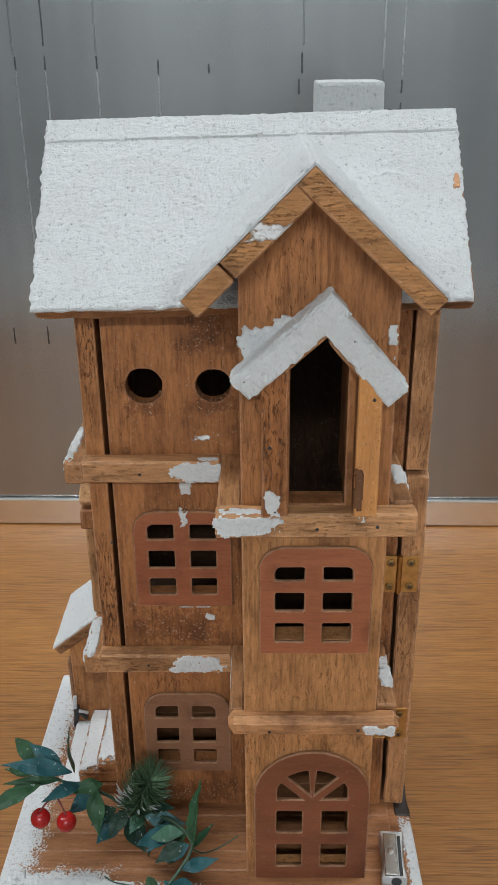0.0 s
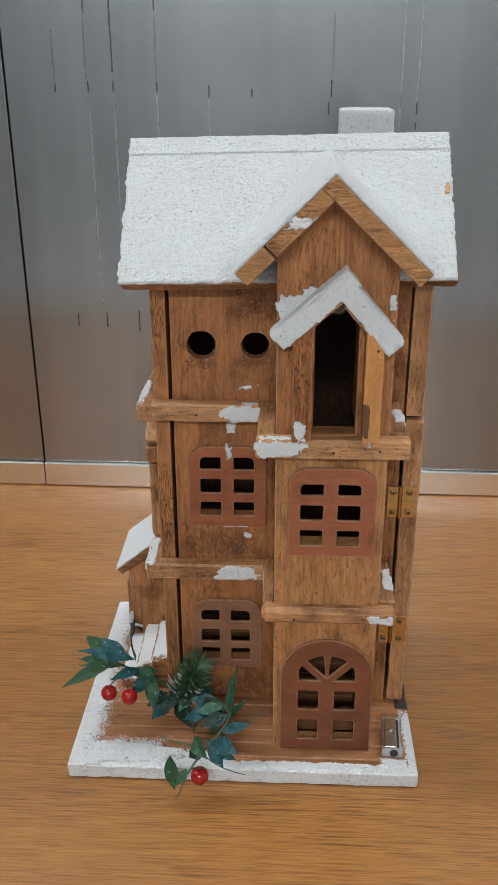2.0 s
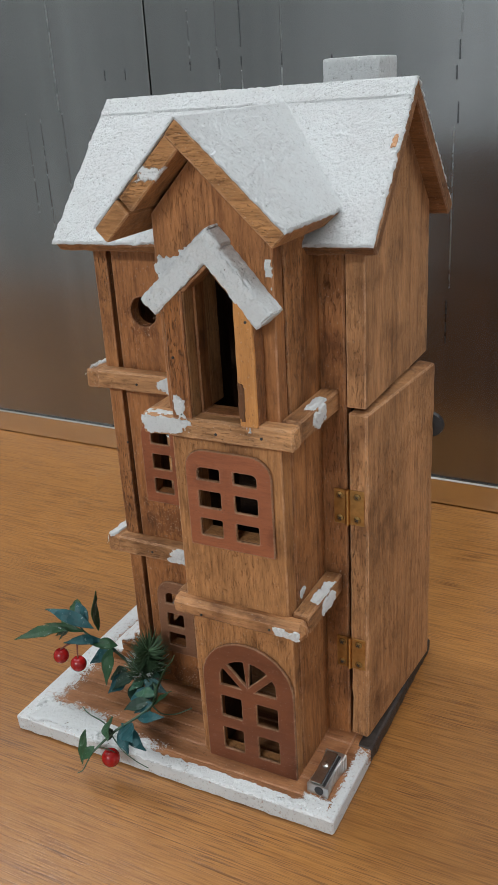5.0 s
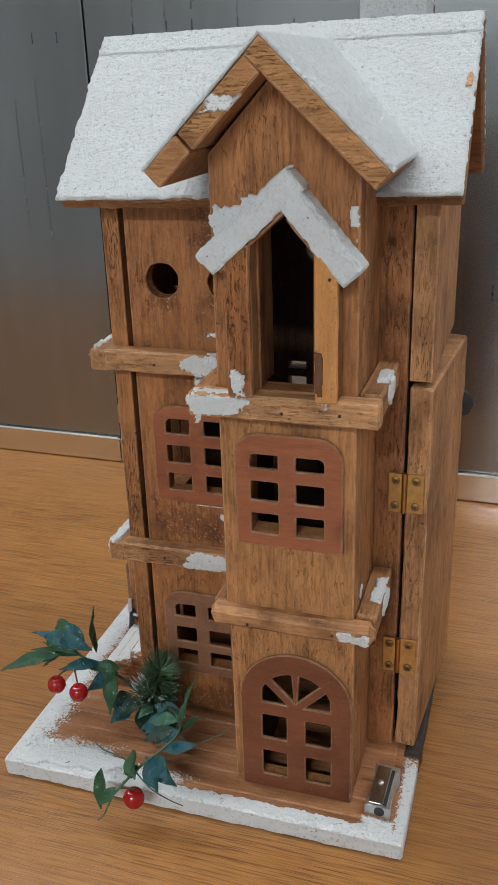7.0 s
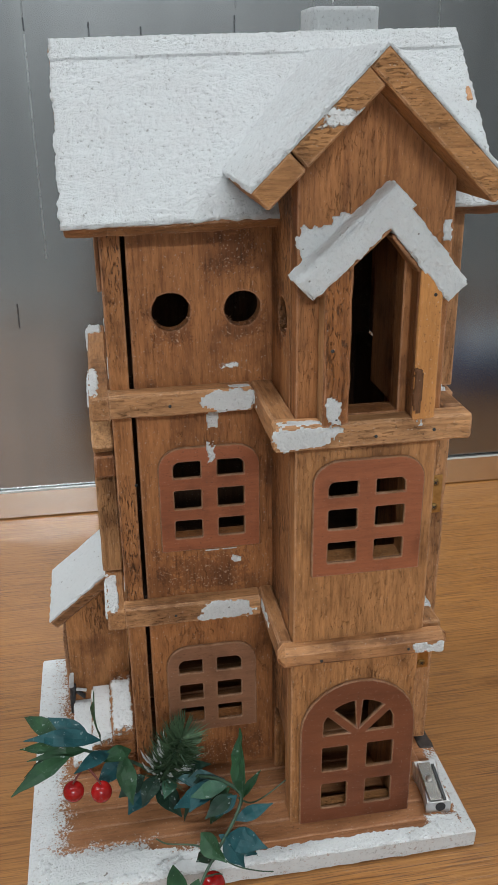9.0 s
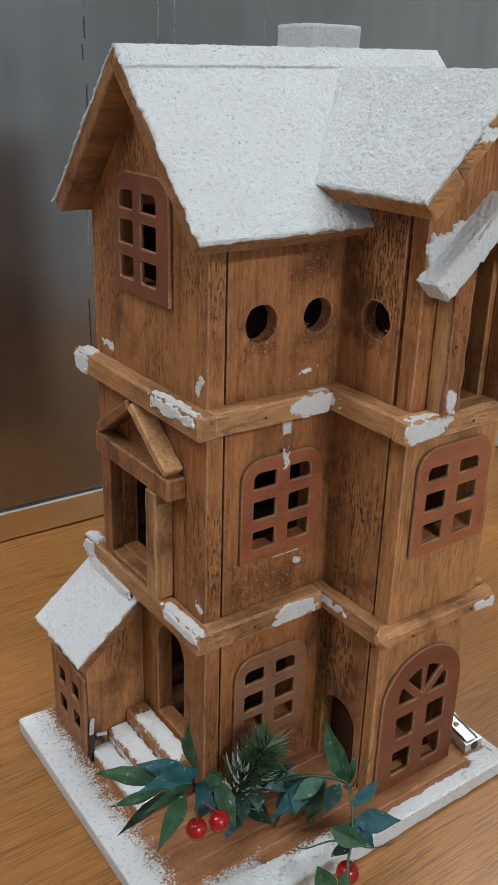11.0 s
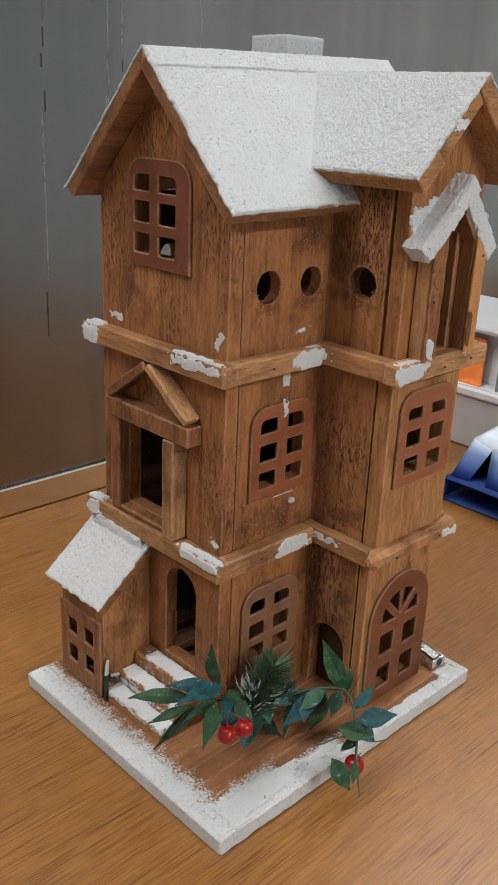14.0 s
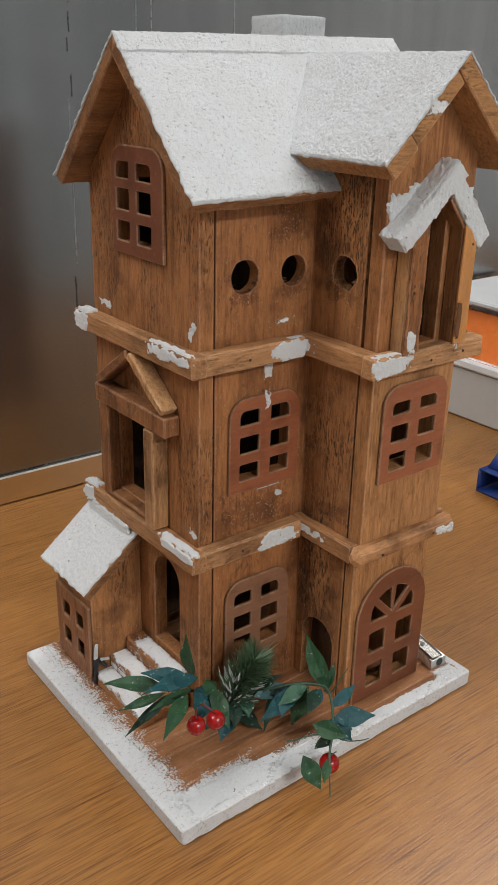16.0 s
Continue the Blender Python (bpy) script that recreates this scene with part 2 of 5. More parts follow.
post_chip = wood("dark_chipped_wood", (0.17, 0.080, 0.036), (0.10, 0.045, 0.020), "z", 0.3, wear=0)
post_wood = wood("post_wood", (0.40, 0.165, 0.050), (0.17, 0.062, 0.020), "z", 0.7, rough=0.36, stain=0.8)
hood_wood = wood("hood_wood", WARM, DEEP, "x", 0.5)
post_base = wood("base_wood", (0.405, 0.198, 0.093), (0.27, 0.125, 0.056), "x", 0.12, coarse=0.9, stain=0.3,
                 snow=[((0, -0.0005, 0.005), (0.300, 0.0062, 0.04)), ((-0.080, 0.006, 0.010), (0.034, 0.0185, 0.012)), ((-0.040, 0.003, 0.010), (0.036, 0.0120, 0.012)),
                       ((-0.1035, 0.09, 0.005), (0.0068, 0.300, 0.04)), ((-0.1035, 0.09, 0.005), (0.0300, 0.300, 0.04), 0.45), ((0.1075, 0.025, 0.005), (0.0075, 0.036, 0.04)),
                       ((0.094, 0.006, 0.012), (0.010, 0.007, 0.006))], ragged=0.24, flaky=0.55, spray=5.0, relief=0.6, white=0.25)

# snow paint with a brightened colour, standing in for light on dim faces
lifted_paint_mat, nt, bsdf = material("brightened_white_paint")
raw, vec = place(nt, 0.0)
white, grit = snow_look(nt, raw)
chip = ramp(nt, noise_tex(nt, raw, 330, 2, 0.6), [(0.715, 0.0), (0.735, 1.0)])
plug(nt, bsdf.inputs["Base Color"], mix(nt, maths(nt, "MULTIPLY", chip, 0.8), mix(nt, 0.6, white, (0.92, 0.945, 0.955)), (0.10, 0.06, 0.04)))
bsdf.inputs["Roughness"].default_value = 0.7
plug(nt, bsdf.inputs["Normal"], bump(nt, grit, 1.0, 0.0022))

snow_mat, nt, bsdf = material("snow_paint")
raw, vec = place(nt, 0.0)
white, grit = snow_look(nt, raw)
plug(nt, bsdf.inputs["Base Color"], white)
plug(nt, bsdf.inputs["Roughness"], ramp(nt, noise_tex(nt, raw, 2600, 2, 0.6), [(0.60, 0.8), (0.72, 0.22)]))
plug(nt, bsdf.inputs["Normal"], bump(nt, grit, 1.0, 0.0029))

# table top: oak veneer with long grain and short dark pores
table_mat, nt, bsdf = material("oak_veneer")
raw, vec = place(nt, 0.0)
wave = vmath(nt, "MULTIPLY", vec, (0.10, 1, 1))
figure = noise_tex(nt, vmath(nt, "MULTIPLY", vec, (0.22, 1, 1)), 16, 5, 0.6)
band = noise_tex(nt, wave, 150, 6, 0.6)
fine = noise_tex(nt, vmath(nt, "MULTIPLY", vec, (0.05, 1, 1)), 900, 4, 0.6)
oak = mix(nt, ramp(nt, band, [(0.25, 0.0), (0.75, 1.0)]), (0.295, 0.130, 0.033), (0.362, 0.169, 0.044))
oak = mix(nt, 0.6, oak, ramp(nt, figure, [(0.3, (0.80, 0.76, 0.70)), (0.65, (1.06, 1.05, 1.03))]), "MULTIPLY")
oak = mix(nt, 0.55, oak, ramp(nt, fine, [(0.38, (0.62, 0.52, 0.42)), (0.56, (1.08, 1.08, 1.08))]), "MULTIPLY")
pore = noise_tex(nt, vmath(nt, "MULTIPLY", vec, (0.020, 1, 1)), 1250, 2, 0.5)
dash = ramp(nt, pore, [(0.545, 0.0), (0.600, 1.0)])
where = noise_tex(nt, vmath(nt, "MULTIPLY", vec, (0.12, 1, 1)), 24, 3, 0.6)
dash = maths(nt, "MULTIPLY", dash, ramp(nt, where, [(0.36, 0.25), (0.60, 1.0)]))
oak = mix(nt, maths(nt, "MULTIPLY", dash, 0.85), oak, (0.125, 0.048, 0.014))
line = noise_tex(nt, vmath(nt, "MULTIPLY", vec, (0.026, 1, 1)), 560, 5, 0.66)
oak = mix(nt, maths(nt, "MULTIPLY_ADD", where, 0.9, 0.10), oak, ramp(nt, line, [(0.37, (0.46, 0.35, 0.26)), (0.46, (1, 1, 1)), (0.64, (1.10, 1.10, 1.08))]), "MULTIPLY")
scuff = noise_tex(nt, vmath(nt, "MULTIPLY", vec, (0.45, 1, 1)), 75, 4, 0.7)
oak = mix(nt, ramp(nt, scuff, [(0.705, 0.0), (0.76, 0.35)]), oak, (0.30, 0.26, 0.21))
plug(nt, bsdf.inputs["Base Color"], oak)
plug(nt, bsdf.inputs["Roughness"], maths(nt, "MULTIPLY_ADD", band, 0.10, 0.30))
bsdf.inputs["Specular IOR Level"].default_value = 0.65
plug(nt, bsdf.inputs["Normal"], bump(nt, maths(nt, "SUBTRACT", fine, dash), 0.18, 0.0004))

# wall panels: satin grey metal with faint upright streaks
panel_mat, nt, bsdf = material("satin_grey_panel")
raw, vec = place(nt, 0.0)
streak = noise_tex(nt, vmath(nt, "MULTIPLY", vec, (1, 1, 0.02)), 60, 2, 0.5)
sheet = noise_tex(nt, vmath(nt, "MULTIPLY", vec, (1, 1, 0.06)), 9, 3, 0.6)
cloud = noise_tex(nt, vec, 5, 3, 0.5)
tone = mix(nt, ramp(nt, streak, [(0.3, 0.0), (0.7, 1.0)]), (0.325, 0.335, 0.34), (0.365, 0.375, 0.38))
tone = mix(nt, 0.6, tone, ramp(nt, cloud, [(0.3, 0.76), (0.7, 1.12)]), "MULTIPLY")
tone = mix(nt, 0.6, tone, ramp(nt, sheet, [(0.3, 0.76), (0.7, 1.14)]), "MULTIPLY")
plug(nt, bsdf.inputs["Base Color"], tone)
bsdf.inputs["Metallic"].default_value = 0.93
plug(nt, bsdf.inputs["Roughness"], maths(nt, "MULTIPLY_ADD", sheet, 0.08, 0.19))

steel = plain("brushed_aluminium", (0.62, 0.62, 0.62), 0.32, 1.0, 0.06)
steel_dark = plain("blade_steel", (0.42, 0.40, 0.37), 0.22, 1.0, 0.08)
brass = plain("aged_brass", (0.44, 0.25, 0.085), 0.36, 1.0, 0.2, 300)
brass_dark = plain("dull_brass_screw", (0.30, 0.19, 0.07), 0.45, 1.0, 0.3, 400)
black = plain("black_plastic", (0.02, 0.02, 0.022), 0.4)
mark_dark = plain("dark_scratch", (0.13, 0.132, 0.14), 0.28, 1.0)
skirt_mat = plain("pale_brushed_strip", (0.80, 0.79, 0.77), 0.20, 1.0, 0.04)
mark_pale = plain("pale_scratch", (0.42, 0.43, 0.435), 0.28, 1.0)
mark_dim = plain("dim_scratch", (0.26, 0.265, 0.27), 0.26, 1.0)
joint_mat = plain("dark_joint_strip", (0.25, 0.255, 0.265), 0.34, 1.0)
paint_room = plain("matt_wall_paint", (0.35, 0.362, 0.368), 0.8, 0, 0.05, 6)
west_paint = plain("grey_wall_paint", (0.36, 0.37, 0.37), 0.8, 0, 0.05, 6)
side_paint = plain("pale_wall_paint", (0.62, 0.62, 0.61), 0.8, 0, 0.05, 6)
ceiling_mat = plain("ceiling_paint", (0.74, 0.73, 0.71), 0.9, 0, 0.04, 6)
floor_mat = plain("pale_carpet", (0.62, 0.62, 0.605), 0.9, 0, 0.2, 60)
berry_mat = plain("glossy_red_berry", (0.30, 0.008, 0.008), 0.20, 0, 0.2, 200, 0.05)
stem_mat = plain("green_wire_stem", (0.035, 0.075, 0.045), 0.5, 0, 0.3, 300)
red_stem = plain("red_berry_stalk", (0.13, 0.025, 0.018), 0.5, 0, 0.3, 300)
needle_mat = plain("green_pine_needles", (0.058, 0.105, 0.052), 0.55, 0, 0.4, 500)
box_mat = plain("light_grey_plastic", (0.50, 0.50, 0.48), 0.5, 0, 0.05, 30)
card_white = plain("white_card", (0.72, 0.73, 0.74), 0.6, 0, 0.05, 40)
card_orange = plain("orange_card", (0.80, 0.20, 0.035), 0.55, 0, 0.08, 60)
card_grey = plain("dark_grey_card", (0.16, 0.16, 0.17), 0.6, 0, 0.1, 40)
card_blue = plain("deep_blue_card", (0.010, 0.040, 0.210), 0.45, 0, 0.1, 40)
# near-black blue that paints the shade in the hollows of the card model
card_shade = plain("shade_blue_card", (0.004, 0.007, 0.022), 0.6, 0, 0.1, 40)
card_pale = plain("pale_blue_card", (0.62, 0.70, 0.78), 0.5, 0, 0.08, 60)
lid_mat = plain("frosted_lid_plastic", (0.50, 0.51, 0.52), 0.35, 0, 0.06, 30)

fade, nt, bsdf = material("blue_to_white_card")
raw, vec = place(nt, 0.0)
sep = nt.nodes.new("ShaderNodeSeparateXYZ")
nt.links.new(raw, sep.inputs[0])
h = maths(nt, "MULTIPLY", sep.outputs[2], 14.0)
plug(nt, bsdf.inputs["Base Color"], ramp(nt, h, [(0.42, (0.012, 0.045, 0.24)), (0.62, (0.16, 0.27, 0.52)), (0.86, (0.72, 0.75, 0.80))]))
bsdf.inputs["Roughness"].default_value = 0.5

clear, nt, bsdf = material("clear_plastic")
bsdf.inputs["Base Color"].default_value = (0.93, 0.95, 0.96, 1)
bsdf.inputs["Transmission Weight"].default_value = 1.0
bsdf.inputs["Roughness"].default_value = 0.10
bsdf.inputs["IOR"].default_value = 1.12


def leaf_look(name, light, dark):
    m, nt, bsdf = material(name)
    _, vec = place(nt, 2.0)
    n = noise_tex(nt, vec, 150, 4, 0.6)
    c = ramp(nt, n, [(0.3, dark), (0.7, light)])
    frost = ramp(nt, noise_tex(nt, vec, 420, 3, 0.6), [(0.64, 0.0), (0.70, 1.0)])
    plug(nt, bsdf.inputs["Base Color"], mix(nt, maths(nt, "MULTIPLY", frost, 0.40), c, (0.5, 0.55, 0.55)))
    bsdf.inputs["Roughness"].default_value = 0.52
    bsdf.inputs["Specular IOR Level"].default_value = 0.3
    plug(nt, bsdf.inputs["Normal"], bump(nt, noise_tex(nt, vec, 700, 2, 0.5), 0.2, 0.0003))
    return m


leaf_green = leaf_look("green_cloth_leaf", (0.030, 0.085, 0.036), (0.014, 0.046, 0.021))
leaf_frost = leaf_look("frosted_cloth_leaf", (0.090, 0.170, 0.175), (0.010, 0.060, 0.065))
leaf_dark = leaf_look("dark_cloth_leaf", (0.016, 0.045, 0.028), (0.008, 0.024, 0.016))
leaf_pale = leaf_look("pale_cloth_leaf", (0.060, 0.135, 0.085), (0.025, 0.080, 0.050))
leaf_teal = leaf_look("teal_cloth_leaf", (0.016, 0.082, 0.092), (0.008, 0.046, 0.054))


# ---- mesh helpers ----
def part(name, bm, mat, parent=None, label=""):
    bmesh.ops.recalc_face_normals(bm, faces=bm.faces)
    me = bpy.data.meshes.new(name)
    bm.to_mesh(me)
    bm.free()
    for m in mat if isinstance(mat, (list, tuple)) else (mat,):
        me.materials.append(m)
    ob = new(name, me)
    ob.parent = parent
    if label:
        tagged(ob, label)
    return ob


def pale_edges(ob, axis):
    """The cut edges of a plate take its second material."""
    for p in ob.data.polygons:
        p.material_index = 0 if abs(p.normal[axis]) > 0.9 else 1
    return ob


def thing(name, label, category, group="", kind=""):
    return tagged(new(name), label, category, group, kind)


def smooth(ob):
    for p in ob.data.polygons:
        p.use_smooth = True
    return ob


def beam(p0, p1, wide, w, h, cham=0.0007, rough=0.00035, step=0.006, bm=None):
    """A worn board from p0 to p1: w along the direction wide, h across it, with chamfered, slightly uneven edges."""
    p0, p1 = Vector(p0), Vector(p1)
    axis = (p1 - p0).normalized()
    a = Vector(wide)
    a = (a - axis * a.dot(axis)).normalized()
    b = axis.cross(a)
    long = (p1 - p0).length
    cham = min(cham, w * 0.3, h * 0.3)
    n = max(2, int(long / step))
    stops = [(0.0, 1)] + [(cham + (long - 2 * cham) * i / n, 0) for i in range(n + 1)] + [(long, 1)]
    bm = bm or bmesh.new()
    rings = []
    for s, inset in stops:
        x, y = w / 2 - inset * cham, h / 2 - inset * cham
        prof = [(x - cham, -y), (x, -y + cham), (x, y - cham), (x - cham, y), (-x + cham, y), (-x, y - cham), (-x, -y + cham), (-x + cham, -y)]
        ring = []
        for i, (u, v) in enumerate(prof):
            q = p0 + axis * s + a * u + b * v
            k = noise.noise_vector(q * 130) * rough + noise.noise_vector(q * 420) * rough * 0.5
            ring.append(bm.verts.new(q + k))
        rings.append(ring)
    for r, t in zip(rings, rings[1:]):
        for i in range(8):
            bm.faces.new((r[i], r[(i + 1) % 8], t[(i + 1) % 8], t[i]))
    bm.faces.new(rings[0]), bm.faces.new(rings[-1])
    return bm


def slab(x0, x1, y0, y1, z0, z1, **kw):
    """beam() for an upright box, swept along its longest side."""
    c = Vector(((x0 + x1) / 2, (y0 + y1) / 2, (z0 + z1) / 2))
    d = Vector((x1 - x0, y1 - y0, z1 - z0))
    k = max(range(3), key=lambda i: d[i])
    e, f = Vector((0, 0, 0)), Vector((0, 0, 0))
    e[k] = d[k] / 2
    j = (k + 1) % 3
    f[j] = 1
    return beam(c - e, c + e, f, d[j], d[(k + 2) % 3], **kw)


def panel(outline, holes, at, deep, edge=0.0004):
    """A flat board with openings: outline and holes in (u, v), at(u, v) in space, deep the thickness as a vector."""
    bm = bmesh.new()
    edges = []
    for loop in [outline, *holes]:
        vs = [bm.verts.new(at(u, v)) for u, v in loop]
        edges += [bm.edges.new((vs[i - 1], vs[i])) for i in range(len(vs))]
    bmesh.ops.triangle_fill(bm, use_beauty=True, use_dissolve=False, edges=edges)
    bmesh.ops.recalc_face_normals(bm, faces=bm.faces)
    made = bmesh.ops.extrude_face_region(bm, geom=list(bm.faces))
    bmesh.ops.translate(bm, vec=Vector(deep), verts=[v for v in made["geom"] if isinstance(v, bmesh.types.BMVert)])
    bmesh.ops.recalc_face_normals(bm, faces=bm.faces)
    if edge:
        sharp = [e for e in bm.edges if len(e.link_faces) == 2 and e.calc_face_angle() > 0.7]
        bmesh.ops.bevel(bm, geom=sharp, offset=edge, segments=1, affect="EDGES", clamp_overlap=True)
    return bm


def rect(u0, u1, v0, v1, r=0.0, only_top=False):
    """A rectangle, its corners rounded by r."""
    if not r:
        return [(u0, v0), (u1, v0), (u1, v1), (u0, v1)]
    pts = []
    for cu, cv, a0, low in ((u0 + r, v0 + r, 180, True), (u1 - r, v0 + r, 270, True), (u1 - r, v1 - r, 0, False), (u0 + r, v1 - r, 90, False)):
        if low and only_top:
            pts.append((u0, v0) if a0 == 180 else (u1, v0))
            continue
        pts += [(cu + r * math.cos(radians(a0 + k * 18)), cv + r * math.sin(radians(a0 + k * 18))) for k in range(6)]
    return pts


def arch(u0, u1, v0, v1, rise=None, n=14):
    """A shape with straight sides and a round or flattened arched top."""
    c, r = (u0 + u1) / 2, (u1 - u0) / 2
    rise = rise or r
    return [(u0, v0), (u1, v0)] + [(c + r * math.cos(math.pi * k / n), v1 - rise + rise * math.sin(math.pi * k / n)) for k in range(n + 1)]


def round_hole(u, v, r, n=22, fray=0.06):
    return [(u + r * (1 + fray * noise.noise(Vector((k * 1.7, u * 90, v * 90)))) * math.cos(2 * math.pi * k / n),
             v + r * (1 + fray * noise.noise(Vector((k * 1.7, u * 90, v * 90 + 5)))) * math.sin(2 * math.pi * k / n)) for k in range(n)]


def snow_sheet(c00, c10, c11, c01, up, thick=0.0013, cell=0.0010, ragged=0.0010, bump_h=0.00045):
    """A layer of snow paint over four corners, uneven on top and ragged along its edges."""
    c00, c10, c11, c01, up = (Vector(c) for c in (c00, c10, c11, c01, up))
    up.normalize()
    nu = max(3, int((c10 - c00).length / cell))
    nv = max(3, int((c01 - c00).length / cell))
    mid = (c00 + c10 + c11 + c01) / 4
    bm = bmesh.new()
    top, low = [], []
    for j in range(nv + 1):
        rt, rl = [], []
        for i in range(nu + 1):
            s, t = i / nu, j / nv
            q = (c00 * (1 - s) + c10 * s) * (1 - t) + (c01 * (1 - s) + c11 * s) * t
            rim = i in (0, nu) or j in (0, nv)
            if rim:
                out = (q - mid).normalized()
                q = q + out * ragged * (noise.noise(q * 260) + 0.6 * noise.noise(q * 700))
            lift = thick * (0.45 if rim else 1.0) + bump_h * (1.0 * noise.noise(q * 520) + 0.35 * noise.noise(q * 230) + 0.5 * noise.noise(q * 70))
            rt.append(bm.verts.new(q + up * lift))
            rl.append(bm.verts.new(q - up * 0.0002) if rim else None)
        top.append(rt), low.append(rl)
    for j in range(nv):
        for i in range(nu):
            bm.faces.new((top[j][i], top[j][i + 1], top[j + 1][i + 1], top[j + 1][i]))
    rim = [(0, i) for i in range(nu)] + [(j, nu) for j in range(nv)] + [(nv, i) for i in range(nu, 0, -1)] + [(j, 0) for j in range(nv, 0, -1)]
    for (a, b), (c, d) in zip(rim, rim[1:] + rim[:1]):
        bm.faces.new((top[a][b], low[a][b], low[c][d], top[c][d]))
    bm.faces.new([low[a][b] for a, b in rim])
    return bm


def lathe(points, centre, axis="z", n=20):
    """A turned body: points are (radius, height) pairs along the axis."""
    bm = bmesh.new()
    c = Vector(centre)
    rings = []
    for r, h in points:
        ring = []
        for k in range(n):
            u, v = r * math.cos(2 * math.pi * k / n), r * math.sin(2 * math.pi * k / n)
            ring.append(bm.verts.new(c + Vector({"z": (u, v, h), "y": (u, h, v), "x": (h, u, v)}[axis])))
        rings.append(ring)
    for a, b in zip(rings, rings[1:]):
        for k in range(n):
            bm.faces.new((a[k], a[(k + 1) % n], b[(k + 1) % n], b[k]))
    bm.faces.new(rings[0]), bm.faces.new(rings[-1])
    return bm


def tube(points, r, n=6):
    """A wire along points, thinning towards its end."""
    bm = bmesh.new()
    pts = [Vector(p) for p in points]
    fine = []
    for i in range(len(pts) - 1):
        a, b, c, d = pts[max(0, i - 1)], pts[i], pts[i + 1], pts[min(len(pts) - 1, i + 2)]
        for k in range(4):
            t = k / 4
            fine.append(0.5 * (2 * b + (c - a) * t + (2 * a - 5 * b + 4 * c - d) * t * t + (3 * b - a - 3 * c + d) * t ** 3))
    fine.append(pts[-1])
    rings = []
    for i, p in enumerate(fine):
        d = (fine[min(i + 1, len(fine) - 1)] - fine[max(i - 1, 0)]).normalized()
        u = d.cross(Vector((0.31, 0.2, 0.93))).normalized()
        v = d.cross(u)
        rr = r * (1 - 0.45 * i / len(fine))
        rings.append([bm.verts.new(p + (u * math.cos(2 * math.pi * k / n) + v * math.sin(2 * math.pi * k / n)) * rr) for k in range(n)])
    for a, b in zip(rings, rings[1:]):
        for k in range(n):
            bm.faces.new((a[k], a[(k + 1) % n], b[(k + 1) % n], b[k]))
    bm.faces.new(rings[0]), bm.faces.new(rings[-1])
    return bm


# ---- room ----
WALL_Y = 0.400


def structure(name, bm, mat, label, category):
    return tagged(part(name, bm, mat), label, category, kind="structure")


def flat_box(x0, x1, y0, y1, z0, z1):
    bm = bmesh.new()
    bmesh.ops.create_cube(bm, size=1, matrix=Matrix.LocRotScale(((x0 + x1) / 2, (y0 + y1) / 2, (z0 + z1) / 2), None, (x1 - x0, y1 - y0, z1 - z0)))
    return bm


structure("floor", flat_box(-2.6, 2.6, -3.2, 0.6, -0.80, -0.75), floor_mat, "plain pale carpeted floor of the room", "floor")
structure("ceiling", flat_box(-2.6, 2.6, -3.2, 0.6, 1.85, 1.90), ceiling_mat, "plain white ceiling of the room", "ceiling")
structure("wall_south", flat_box(-2.6, 2.6, -3.25, -3.2, -0.75, 1.85), paint_room, "plain pale wall behind the desk", "wall")
structure("wall_west", flat_box(-2.65, -2.6, -3.2, 0.6, -0.75, 1.85), west_paint, "plain grey side wall", "wall")
structure("wall_east", flat_box(2.6, 2.65, -3.2, 0.6, -0.75, 1.85), side_paint, "plain pale side wall", "wall")

wall = tagged(part("wall_north", flat_box(-2.6, 2.6, WALL_Y + 0.014, WALL_Y + 0.08, -0.75, 1.85), joint_mat),
              "satin grey metal panelled wall behind the desk", "wall", kind="structure")
JOINTS = [-2.6, -1.13, -0.232, 0.83, 1.72, 2.6]
for a, b in zip(JOINTS, JOINTS[1:]):
    part("wall_panel", slab(a + 0.0008, b - 0.0008, WALL_Y, WALL_Y + 0.0139, 0.0262, 1.84, cham=0.0006, rough=0, step=0.4), panel_mat, wall)
wall.matrix_basis = pose(0, 0, 0, 0, 0, -0.9)
skirting = tagged(new("skirting"), "low brushed metal strip along the foot of the wall", "skirting", kind="structure")
skirting.matrix_basis = wall.matrix_basis
for a, b in zip(JOINTS, JOINTS[1:]):
    part("strip", slab(a + 0.0004, b - 0.0004, WALL_Y - 0.0045, WALL_Y + 0.0139, 0.0002, 0.026, cham=0.0013, rough=0, step=0.4), skirt_mat, skirting)

# upright scratches in the panels: short dark nicks, dim lines and pale streaks
for x, z0, z1 in ((-0.281, 0.376, 0.385), (-0.258, 0.376, 0.385), (-0.188, 0.380, 0.388), (-0.159, 0.380, 0.389), (-0.137, 0.380, 0.389), (-0.099, 0.380, 0.389), (-0.159, 0.441, 0.452), (-0.137, 0.396, 0.452),
                  (-0.099, 0.443, 0.453), (-0.054, 0.376, 0.386), (-0.017, 0.376, 0.383), 
                  (0.049, 0.362, 0.372), (0.051, 0.330, 0.346), (0.051, 0.376, 0.390), (0.124, 0.362, 0.371), (0.124, 0.350, 0.356),
                  (-0.184, 0.170, 0.184), (-0.156, 0.170, 0.185), (-0.125, 0.166, 0.186), (0.107, 0.176, 0.189), (0.122, 0.176, 0.189), (0.046, 0.152, 0.190)):
    part("dark_scratch", slab(x - 0.0006, x + 0.0006, WALL_Y - 0.0003, WALL_Y + 0.002, z0, z1, cham=0.0002, rough=0.0002, step=0.008), mark_dark, wall)
